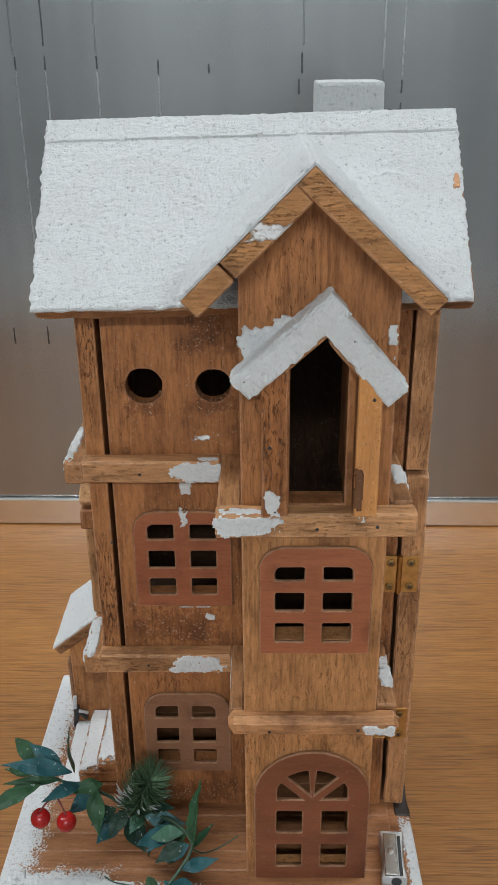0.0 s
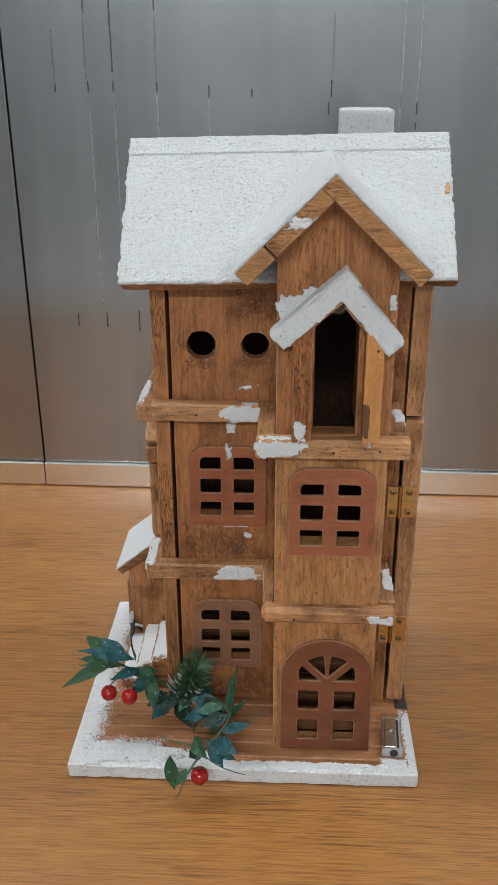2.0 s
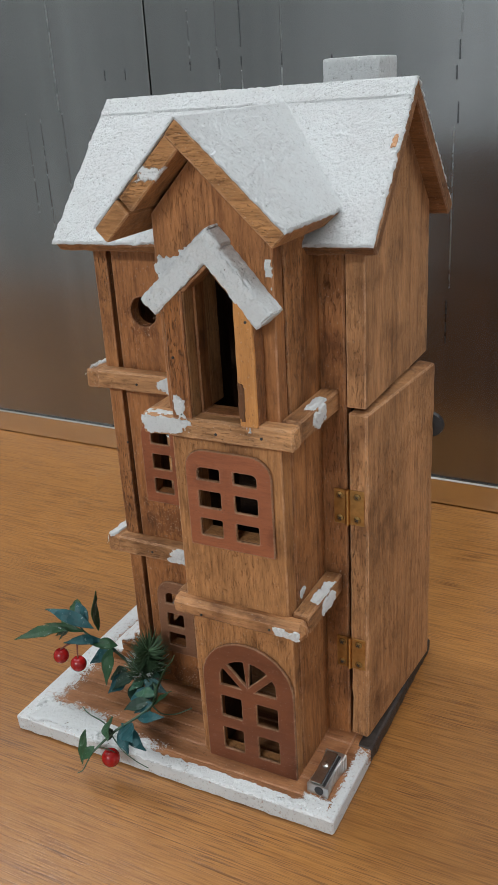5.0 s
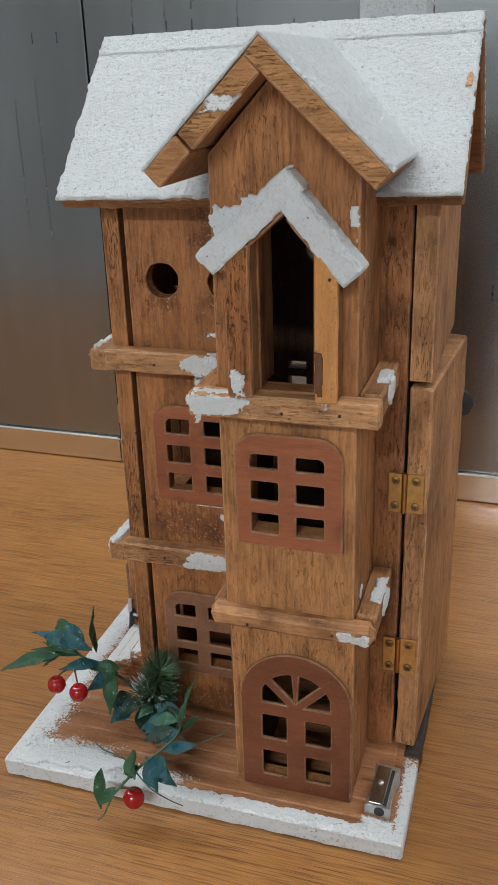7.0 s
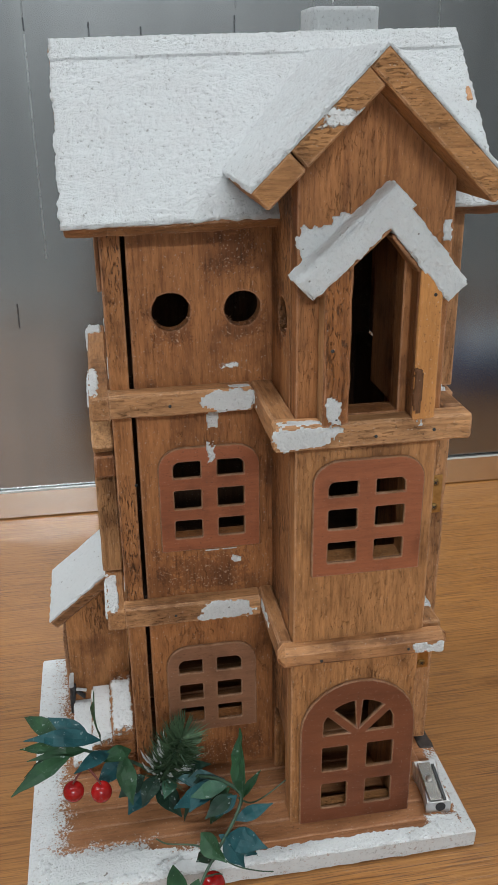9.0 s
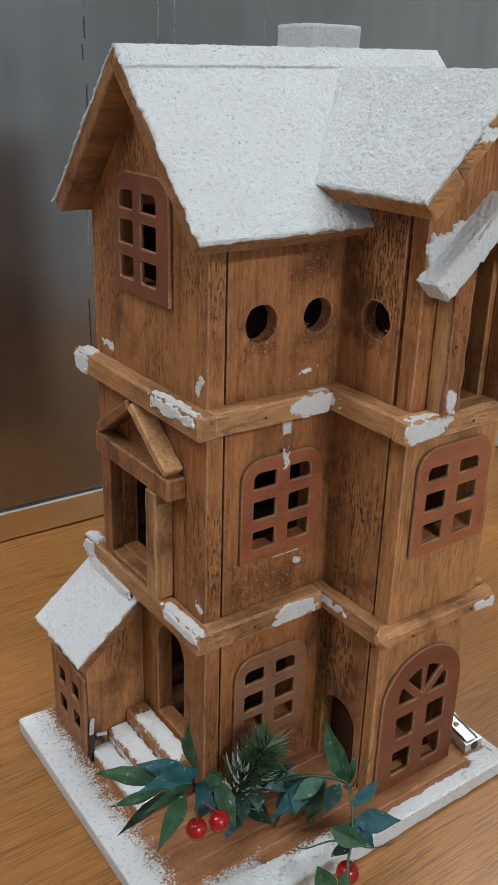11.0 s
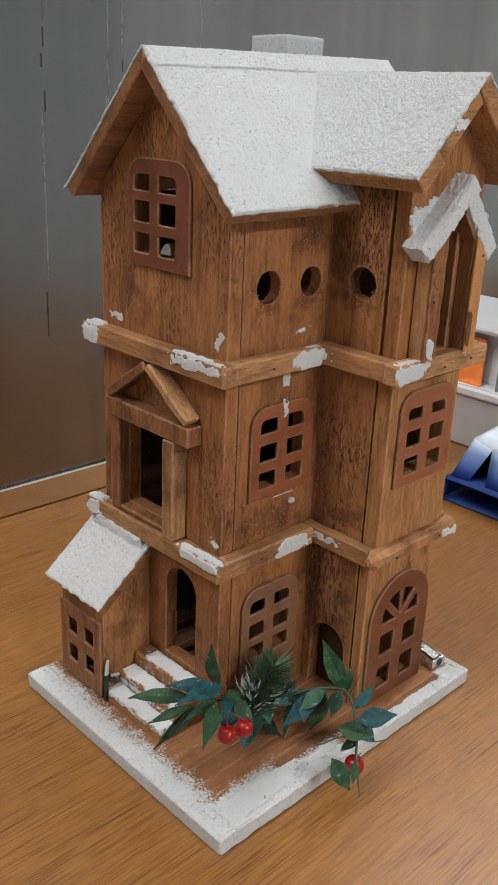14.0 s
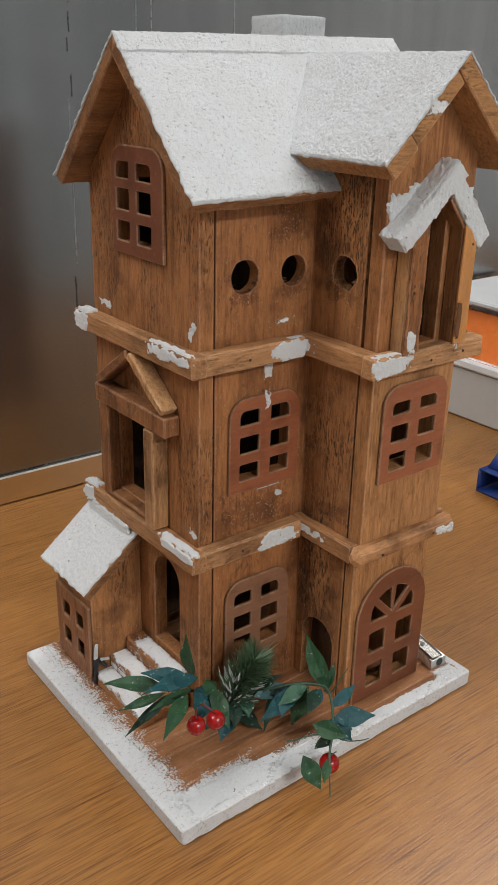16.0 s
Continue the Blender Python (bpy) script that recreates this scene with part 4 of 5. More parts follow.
# steps up to the arched doorway
for x0, z1 in ((-0.0868, 0.0187), (-0.0765, 0.0270), (-0.0655, 0.0352)):
    part("step", slab(x0, LX - 0.0003, 0.0722 + (0.0010 if x0 > -0.08 else 0), 0.1238, z1 - 0.0084 if x0 > -0.08 else Z0 + 0.0001, z1, cham=0.0010), wood_step, house)

# hinged side door, standing slightly open
door = part("side_door", slab(0.0, 0.0104, 0.0, 0.0945, 0.0130, 0.2150, cham=0.0009, rough=0.0006), wood_side, house, "plank side door on brass hinges, slightly ajar")
door.matrix_basis = pose(0.0935, 0.0640, 0, 0, 0, -4.5)
part("knob", lathe([(0.0030, 0.0), (0.0072, 0.0008), (0.0075, 0.0040), (0.0050, 0.0055)], (0.0085, 0.0945, 0.1750), "y"), black, door, "small dark round knob")


def hinge(z):
    yf = 0.0638
    h = part("hinge", lathe([(0.0008, -0.0104), (0.0013, -0.0102), (0.0013, 0.0102), (0.0008, 0.0104)], (0.0929, yf - 0.0009, z), "z", 12), brass, house, "small aged brass butt hinge")
    for x0, x1 in ((0.0852, 0.0918), (0.0940, 0.1022)):
        part("leaf", slab(x0, x1, yf - 0.0009, yf, z - 0.0102, z + 0.0102, cham=0.0003, rough=0.0001), brass, h)
        for dz in (-0.0066, 0.0066):
            xc = (x0 + x1) / 2 + 0.0002
            part("screw", lathe([(0.0021, 0.0), (0.0020, -0.0005), (0.0010, -0.0008)], (xc, yf - 0.0009, z + dz), "y", 12), brass_dark, h)
            # black bars on the head stand in for the shade of a cross slot
            for a in (35, 125):
                c, t = 0.0012 * math.cos(radians(a)), 0.0012 * math.sin(radians(a))
                part("screw_slot", beam((xc - c, yf - 0.0018, z + dz - t), (xc + c, yf - 0.0018, z + dz + t), (0, 1, 0), 0.0003, 0.0004, cham=0.00005, rough=0), black, h)


hinge(0.1625)
hinge(0.0705)

# crusts of white paint: ragged patches with thickness, lying on wood
def crust(centre, along, across, long, wide, thick=0.0009, seed=0.0, solid=0.5, cell=0.00042, taper=0.0, mat=None, name="paint_patch"):
    """A ragged patch round centre: half sizes long and wide along two directions; solid: how unbroken; taper: how far it narrows towards its end."""
    c, a, b = Vector(centre), Vector(along).normalized(), Vector(across).normalized()
    up = a.cross(b)
    nu, nv = int(2.6 * long / cell), int(2.6 * wide / cell)
    shift = Vector((seed * 3.7, seed * 1.3, seed * 7.1))
    grid = {}
    for i in range(nu + 1):
        for j in range(nv + 1):
            x, y = 1.3 * (2 * i / nu - 1), 1.3 * (2 * j / nv - 1)
            q = c + a * (x * long) + b * (y * wide)
            n = 1.3 * noise.noise(q * 170 + shift) + 0.9 * noise.noise(q * 420 + shift) + 0.6 * noise.noise(q * 1000 + shift) + 0.35 * noise.noise(q * 1900 + shift)
            narrow = 1 - taper * (x / 1.3 + 1) / 2
            f = 0.95 - (x ** 6 + (y / max(0.15, narrow)) ** 6) ** 0.5 + 0.85 * n + (solid - 0.5)
            grid[i, j] = q, f
    bm = bmesh.new()
    keep = {k for k in grid if grid[k][1] > 0}
    cells = [(i, j) for i in range(nu) for j in range(nv) if all(k in keep for k in ((i, j), (i + 1, j), (i + 1, j + 1), (i, j + 1)))]
    uses = {}
    for i, j in cells:
        for k in ((i, j), (i + 1, j), (i + 1, j + 1), (i, j + 1)):
            uses[k] = uses.get(k, 0) + 1
    verts = {}
    for k, count in uses.items():
        q, f = grid[k]
        lift = -0.0003 if count < 4 else thick * (0.35 + 0.65 * min(1, f / 0.8)) + 0.35 * thick * noise.noise(q * 800 + shift)
        verts[k] = bm.verts.new(q + up * lift)
    for i, j in cells:
        bm.faces.new([verts[k] for k in ((i, j), (i + 1, j), (i + 1, j + 1), (i, j + 1))])
    return part(name, bm, mat or lifted_paint_mat, house, "chipped crust of white snow paint" if mat is None else "")


X, Y, Z = Vector((1, 0, 0)), Vector((0, 1, 0)), Vector((0, 0, 1))
# on faces that look to the front
for k, (x, y, z, w, h, t, so, tp) in enumerate((
        (-0.0030, 0.0562, 0.2208, 0.0112, 0.0048, 0.0007, 0.95, 0.0), (-0.0050, 0.0562, 0.1141, 0.0135, 0.0046, 0.0007, 0.80, 0.0),
        (0.0215, 0.0075, 0.2208, 0.0130, 0.0048, 0.0006, 0.85, 0.3), (0.0805, 0.0105, 0.1132, 0.0078, 0.0030, 0.0008, 0.85, 0.0),
        (0.0665, 0.0075, 0.2240, 0.0026, 0.0024, 0.0004, 0.30, 0.0), (0.0312, 0.0060, 0.2318, 0.0034, 0.0058, 0.0006, 0.65, 0.0),
        (0.0268, 0.0165, 0.2925, 0.0080, 0.0085, 0.0010, 0.75, 0.2), (0.0372, 0.0165, 0.3010, 0.0075, 0.0040, 0.0008, 0.60, 0.0),
        (0.0762, 0.0165, 0.2970, 0.0023, 0.0046, 0.0004, 0.35, 0.0), (0.0772, 0.0165, 0.2880, 0.0008, 0.0016, 0.0004, 0.50, 0.0),
        (-0.0090, 0.0655, 0.2085, 0.0036, 0.0050, 0.0004, 0.16, 0.0), (-0.0100, 0.0635, 0.1945, 0.0028, 0.0062, 0.0004, 0.16, 0.0),
        (0.0010, 0.0655, 0.1365, 0.0030, 0.0024, 0.0005, 0.45, 0.0), (-0.0050, 0.0655, 0.1422, 0.0080, 0.0007, 0.0006, 0.75, 0.0))):
    crust((x, y, z), X, Z, w, h, t, k * 1.7, so, taper=tp)
crust((-0.0700, 0.0105, Z0 + 0.0007), X, Y, 0.0270, 0.0100, 0.0007, 5.3, 0.95, taper=0.55)
crust((0.0150, 0.0030, Z0 + 0.0002), X, Y, 0.0700, 0.0040, 0.0006, 8.9, 0.75)
# bare spots: a dark chip on the orange post, a knocked-off corner of the roof's snow
crust((0.0647, 0.0060, 0.2385), X, Z, 0.0019, 0.0095, 0.0003, 3.3, 0.70, mat=post_chip, name="bare_chip")
crust((0.1098, 0.0868, 0.3434), X, (0, RIDGE_Y - EAVE_Y, RIDGE_Z - EAVE_Z), 0.0017, 0.0042, 0.0005, 6.1, 0.60, mat=wood_side, name="bare_chip")
# on faces that look to the side of the porch
for k, (x, y, z, w, h, t, so, tp) in enumerate((
        (-0.0622, 0.1665, 0.2205, 0.0068, 0.0046, 0.0010, 0.85, 0.0), (-0.0622, 0.0760, 0.2222, 0.0190, 0.0036, 0.0008, 0.70, 0.3),
        (-0.0622, 0.1670, 0.1135, 0.0064, 0.0044, 0.0010, 0.85, 0.0), (-0.0622, 0.0725, 0.1165, 0.0150, 0.0024, 0.0008, 0.70, -0.3),
        (-0.0530, 0.1560, 0.2310, 0.0090, 0.0032, 0.0003, -0.12, 0.0), (-0.0530, 0.0705, 0.2345, 0.0048, 0.0062, 0.0003, -0.12, 0.0),
        (-0.0530, 0.0700, 0.1260, 0.0046, 0.0046, 0.0003, -0.12, 0.0),
        (0.0088, 0.0560, 0.2215, 0.0085, 0.0042, 0.0003, 0.18, 0.0), (0.0118, 0.0480, 0.1155, 0.0120, 0.0028, 0.0005, 0.35, 0.0),
        (-0.0625, 0.1440, 0.1060, 0.0235, 0.0052, 0.0010, 0.80, 0.35))):
    crust((x, y, z), -Y, Z, w, h, t, 20 + k * 1.3, so, taper=tp)
# on upper faces
for k, (x, y, z, w, h, t, so) in enumerate((
        (-0.0585, 0.1660, 0.2259, 0.0034, 0.0075, 0.0014, 0.85), (-0.0600, 0.0770, 0.2259, 0.0022, 0.0180, 0.0010, 0.75),
        (-0.0585, 0.1665, 0.1192, 0.0034, 0.0070, 0.0012, 0.80), (-0.0595, 0.0740, 0.1192, 0.0028, 0.0150, 0.0010, 0.75),
        (0.0030, 0.0590, 0.2262, 0.0060, 0.0020, 0.0004, 0.30), (0.0190, 0.0105, 0.2262, 0.0100, 0.0026, 0.0004, 0.40),
        (0.0855, 0.0420, 0.2268, 0.0028, 0.0085, 0.0012, 0.90), (0.0855, 0.0430, 0.1201, 0.0028, 0.0115, 0.0012, 0.95))):
    crust((x, y, z), X, Y, w, h, t, 40 + k * 1.9, so)
# on faces that look towards the hinged door
for k, (x, y, z, w, h, t, so) in enumerate(((0.0884, 0.0400, 0.2215, 0.0070, 0.0044, 0.0009, 0.90), (0.0884, 0.0440, 0.1145, 0.0090, 0.0042, 0.0010, 0.85),
                                            (0.0785, 0.0350, 0.1240, 0.0040, 0.0035, 0.0004, 0.30))):
    crust((x, y, z), Y, Z, w, h, t, 60 + k * 1.1, so)

# ---- pencil sharpener on the base ----
sharp = thing("pencil_sharpener", "small silver metal wedge pencil sharpener lying on the base", "sharpener")
sharp.matrix_basis = pose(0.0932, 0.0255, Z0 + 0.0004, 0, 0, -3)
bm = bmesh.new()
loops = []
for k in range(13):
    y = -0.0125 + 0.025 * k / 12
    waist = 0.0063 - 0.0013 * math.sin(math.pi * k / 12)
    zt = 0.0066 + 0.0036 * k / 12
    loops.append([bm.verts.new(p) for p in ((-waist, y, 0), (waist, y, 0), (waist, y, zt - 0.0004), (waist - 0.0005, y, zt), (-waist + 0.0005, y, zt), (-waist, y, zt - 0.0004))])
for a, b in zip(loops, loops[1:]):
    for i in range(6):
        bm.faces.new((a[i], a[(i + 1) % 6], b[(i + 1) % 6], b[i]))
bm.faces.new(loops[0]), bm.faces.new(loops[-1])
part("body", bm, steel, sharp, "brushed metal body with knurled waists")
blade = beam((-0.0012, -0.0118, 0.0076), (-0.0012, 0.0105, 0.0108), (1, 0, 0), 0.0066, 0.0007, cham=0.0002, rough=0)
part("blade", blade, steel_dark, sharp, "dark steel blade")
part("blade_screw", lathe([(0.0016, 0.0), (0.0016, 0.0006), (0.0009, 0.0010)], (-0.0012, 0.0005, 0.0097), "z", 14), steel, sharp)
# black strip and disc on the metal stand in for shade in slot and hole
part("shaving_slot", beam((0.0034, -0.0116, 0.00685), (0.0034, 0.0098, 0.00995), (1, 0, 0), 0.0016, 0.0010, cham=0.0001, rough=0), black, sharp)
part("pencil_hole", lathe([(0.0026, -0.0003), (0.0026, 0.0004)], (0.0010, -0.0125, 0.0037), "y", 16), black, sharp)
for sx in (-1, 1):
    bm = bmesh.new()
    for k in range(9):
        y = -0.0105 + 0.021 * k / 8
        w = 0.0063 - 0.0013 * math.sin(math.pi * (y + 0.0125) / 0.025)
        beam((sx * (w + 0.0001), y - 0.0005, 0.0010), (sx * (w + 0.0001), y + 0.0009, 0.0060 + 0.0036 * k / 8), (1, 0, 0), 0.0005, 0.0007, cham=0.0001, rough=0, bm=bm)
    part("knurling", bm, steel, sharp)

# ---- berry sprig glued to the base ----
sprig = thing("berry_sprig", "artificial sprig with green leaves, pine needles and red berries", "plant decoration")
STEMS = [
    [(-0.0400, 0.0500, 0.0105), (-0.0420, 0.0500, 0.022), (-0.0520, 0.0470, 0.034), (-0.0660, 0.0440, 0.046), (-0.0760, 0.0400, 0.053), (-0.0860, 0.0440, 0.0560)],
    [(-0.0420, 0.0490, 0.018), (-0.0300, 0.0400, 0.030), (-0.0170, 0.0260, 0.0390), (-0.0090, 0.0140, 0.0430), (-0.0075, 0.0070, 0.0430), (-0.0125, -0.0020, 0.0400), (-0.0200, -0.0110, 0.0360), (-0.0270, -0.0170, 0.0290), (-0.0310, -0.0215, 0.0245)],
    [(-0.0085, 0.0090, 0.0420), (-0.0030, 0.0100, 0.0370), (0.0050, 0.0130, 0.0370), (0.0150, 0.0150, 0.0430)],
    [(-0.0230, -0.0130, 0.0340), (-0.0310, -0.0080, 0.0350), (-0.0430, -0.0060, 0.0360), (-0.0480, -0.0050, 0.0390)],
    [(-0.0230, -0.0130, 0.0340), (-0.0140, -0.0160, 0.0280), (-0.0040, -0.0170, 0.0240), (0.0030, -0.0160, 0.0210)],
    [(-0.0290, -0.0185, 0.0270), (-0.0230, -0.0170, 0.0260), (-0.0200, -0.0150, 0.0230)],
    [(-0.0310, -0.0215, 0.0245), (-0.0330, -0.0240, 0.0200), (-0.0350, -0.0270, 0.0150), (-0.0372, -0.0295, 0.0140)],
    [(-0.0300, 0.0380, 0.0300), (-0.0270, 0.0300, 0.0420), (-0.0310, 0.0270, 0.0500), (-0.0330, 0.0290, 0.0540)],
]
for pts, r in zip(STEMS, (0.0011, 0.0011, 0.0005, 0.0005, 0.0004, 0.0004, 0.0005, 0.0004)):
    smooth(part("stem", tube(pts, r), stem_mat, sprig))


def leaf(base, tip, wide, mat, facing=(0, 0, 1), bend=0.06):
    """A lance-shaped cloth leaf, folded along its midrib, with a little thickness."""
    base, tip = Vector(base), Vector(tip)
    d = tip - base
    long = d.length
    d.normalize()
    u = Vector(facing)
    n = (u - d * u.dot(d)).normalized()
    side = d.cross(n)
    bm = bmesh.new()
    rows = 9
    tops, lows = [], []
    for k in range(rows):
        s = k / (rows - 1)
        w = 0.88 * wide * (0.05 + 0.95 * math.sin(math.pi * s ** 0.82) ** 1.35) / 2
        if k == rows - 1:
            w = wide * 0.02
        mid = base + d * (s * long) + n * (bend * long * math.sin(math.pi * s))
        row = [mid + side * (w * t) + n * (abs(t) * w * 0.16 + 0.0014 * noise.noise((mid + side * t * w) * 190) + 0.05 * w * t) for t in (-1, -0.5, 0, 0.5, 1)]
        tops.append([bm.verts.new(p + n * 0.00018) for p in row])
        lows.append([bm.verts.new(p - n * 0.00018) for p in row])
    for a, b, c, e in zip(tops, tops[1:], lows, lows[1:]):
        for i in range(4):
            bm.faces.new((a[i], a[i + 1], b[i + 1], b[i]))
            bm.faces.new((c[i + 1], c[i], e[i], e[i + 1]))
        bm.faces.new((a[0], b[0], e[0], c[0]))
        bm.faces.new((b[4], a[4], c[4], e[4]))
    bm.faces.new([*tops[0], *reversed(lows[0])])
    bm.faces.new([*reversed(tops[-1]), *lows[-1]])
    return part("leaf", bm, mat, sprig)


LEAVES = [
    ((-0.0860, 0.0450, 0.0560), (-0.1085, 0.0720, 0.0525), 0.0105, leaf_green, (-0.2, -0.4, 1)),
    ((-0.0740, 0.0400, 0.0580), (-0.0950, 0.0560, 0.0630), 0.0105, leaf_teal, (-0.3, -0.4, 1)),
    ((-0.0700, 0.0400, 0.0590), (-0.1050, 0.0372, 0.0665), 0.0100, leaf_teal, (-0.2, -0.5, 1)),
    ((-0.0840, 0.0300, 0.0610), (-0.1097, 0.0113, 0.0583), 0.0095, leaf_green, (-0.1, -0.4, 1)),
    ((-0.0700, 0.0450, 0.0540), (-0.0715, 0.0490, 0.0810), 0.0110, leaf_green, (-1, -0.25, 0.1)),
    ((-0.0880, 0.0440, 0.0550), (-0.1096, 0.0544, 0.0470), 0.0060, leaf_green, (-0.5, -0.7, 0.5)),
    ((-0.0880, 0.0430, 0.0540), (-0.1085, 0.0500, 0.0330), 0.0050, leaf_dark, (-0.6, -0.6, 0.4)),
    ((-0.0870, 0.0420, 0.0540), (-0.1050, 0.0430, 0.0420), 0.0050, leaf_dark, (-0.6, -0.6, 0.4)),
    ((-0.0600, 0.0430, 0.0470), (-0.0570, 0.0300, 0.0260), 0.0110, leaf_green, (-0.2, -1, 0.3)),
    ((-0.0580, 0.0440, 0.0440), (-0.0740, 0.0370, 0.0330), 0.0110, leaf_teal, (-0.4, -0.7, 0.7)),
    ((-0.0560, 0.0440, 0.0470), (-0.0720, 0.0360, 0.0490), 0.0090, leaf_green, (-0.2, -0.5, 1)),
    ((-0.0480, 0.0420, 0.0270), (-0.0600, 0.0330, 0.0170), 0.0130, leaf_teal, (-0.2, -0.6, 1)),
    ((-0.0450, 0.0440, 0.0240), (-0.0340, 0.0300, 0.0140), 0.0130, leaf_dark, (0.1, -0.6, 1)),
    ((-0.0500, 0.0440, 0.0300), (-0.0640, 0.0420, 0.0200), 0.0110, leaf_dark, (-0.3, -0.6, 1)),
    ((-0.0065, 0.0072, 0.0425), (-0.0036, 0.0307, 0.0637), 0.0130, leaf_green, (-1.0, -0.35, 0.5)),
    ((-0.0070, 0.0080, 0.0420), (0.0030, 0.0140, 0.0520), 0.0050, leaf_green, (-0.8, -0.6, 0.5)),
    ((-0.0132, 0.0200, 0.0400), (-0.0381, 0.0266, 0.0234), 0.0115, leaf_teal, (-0.5, -0.5, 0.9)),
    ((-0.0125, 0.0190, 0.0410), (-0.0300, 0.0220, 0.0330), 0.0095, leaf_pale, (-0.4, -0.4, 1)),
    ((-0.0120, 0.0180, 0.0400), (-0.0205, 0.0205, 0.0167), 0.0115, leaf_green, (-0.8, -0.5, 0.3)),
    ((-0.0240, 0.0330, 0.0360), (-0.0329, 0.0297, 0.0110), 0.0050, leaf_dark, (-0.6, -0.6, 0.3)),
    ((-0.0340, 0.0420, 0.0320), (-0.0180, 0.0340, 0.0410), 0.0080, leaf_dark, (-0.3, -0.4, 1)),
    ((-0.0360, 0.0420, 0.0270), (-0.0420, 0.0320, 0.0250), 0.0090, leaf_pale, (-0.3, -0.5, 1)),
    ((-0.0090, 0.0110, 0.0420), (-0.0200, 0.0060, 0.0350), 0.0070, leaf_teal, (-0.5, -0.7, 0.5)),
    ((-0.0120, -0.0010, 0.0390), (0.0060, 0.0000, 0.0450), 0.0075, leaf_teal, (-0.4, -0.7, 0.7)),
    ((-0.0160, -0.0070, 0.0370), (-0.0005, -0.0220, 0.0420), 0.0125, leaf_teal, (-0.5, -0.5, 0.9)),
    ((-0.0200, -0.0060, 0.0370), (-0.0030, -0.0090, 0.0250), 0.0100, leaf_teal, (-0.3, -0.7, 0.7)),
    ((-0.0276, -0.0040, 0.0375), (-0.0190, -0.0215, 0.0370), 0.0110, leaf_green, (-0.7, -0.5, 0.7)),
    ((-0.0410, -0.0120, 0.0300), (-0.0378, -0.0230, 0.0145), 0.0115, leaf_green, (-0.5, -0.9, 0.2)),
    ((-0.0180, -0.0080, 0.0380), (-0.0100, -0.0160, 0.0260), 0.0100, leaf_teal, (0.0, -1, 0.3)),
    ((-0.0220, -0.0120, 0.0360), (-0.0310, -0.0100, 0.0270), 0.0090, leaf_dark, (-0.2, -1, 0.3)),
    ((-0.0310, -0.0190, 0.0270), (-0.0370, -0.0245, 0.0190), 0.0068, leaf_green, (-0.3, -1, 0.2)),
    ((-0.0340, 0.0380, 0.0310), (-0.0120, 0.0300, 0.0340), 0.0100, leaf_frost, (-0.2, -0.7, 0.8)),
    ((-0.0200, 0.0280, 0.0370), (-0.0310, 0.0170, 0.0290), 0.0100, leaf_teal, (-0.4, -0.6, 0.8)),
    ((-0.0110, 0.0120, 0.0420), (-0.0250, 0.0040, 0.0370), 0.0090, leaf_dark, (-0.4, -0.7, 0.6)),
    ((-0.0440, 0.0430, 0.0300), (-0.0530, 0.0300, 0.0240), 0.0100, leaf_dark, (-0.3, -0.7, 0.6)),
    ((-0.0660, 0.0420, 0.0500), (-0.0830, 0.0250, 0.0540), 0.0080, leaf_teal, (-0.2, -0.6, 0.8)),
    ((-0.0760, 0.0380, 0.0560), (-0.1040, 0.0330, 0.0580), 0.0060, leaf_green, (-0.2, -0.6, 0.8)),
]
for a, b, w, m, face in LEAVES:
    leaf(a, b, w, m, face)


def berry(at, r, root):
    at = Vector(at)
    pts = []
    for k in range(13):
        t = math.pi * k / 12
        pts.append((max(0.0003, r * math.sin(t)), -r * math.cos(t) + (0.0009 * math.exp(-((math.pi - t) / 0.35) ** 2) * -1)))
    b = smooth(part("berry", lathe(pts, at, "z", 22), berry_mat, sprig, "shiny red berry"))
    smooth(part("stalk", tube([root, (Vector(root) + at) / 2 + Vector((0, 0, 0.003)), at + Vector((0, 0, r * 0.9))], 0.0007), red_stem, b))


berry((-0.0836, 0.0222, 0.0466), 0.0049, (-0.0780, 0.0300, 0.0530))
berry((-0.0711, 0.0228, 0.0436), 0.0050, (-0.0770, 0.0310, 0.0520))
berry((-0.0242, -0.0144, 0.0174), 0.0054, (-0.0290, -0.0185, 0.0265))

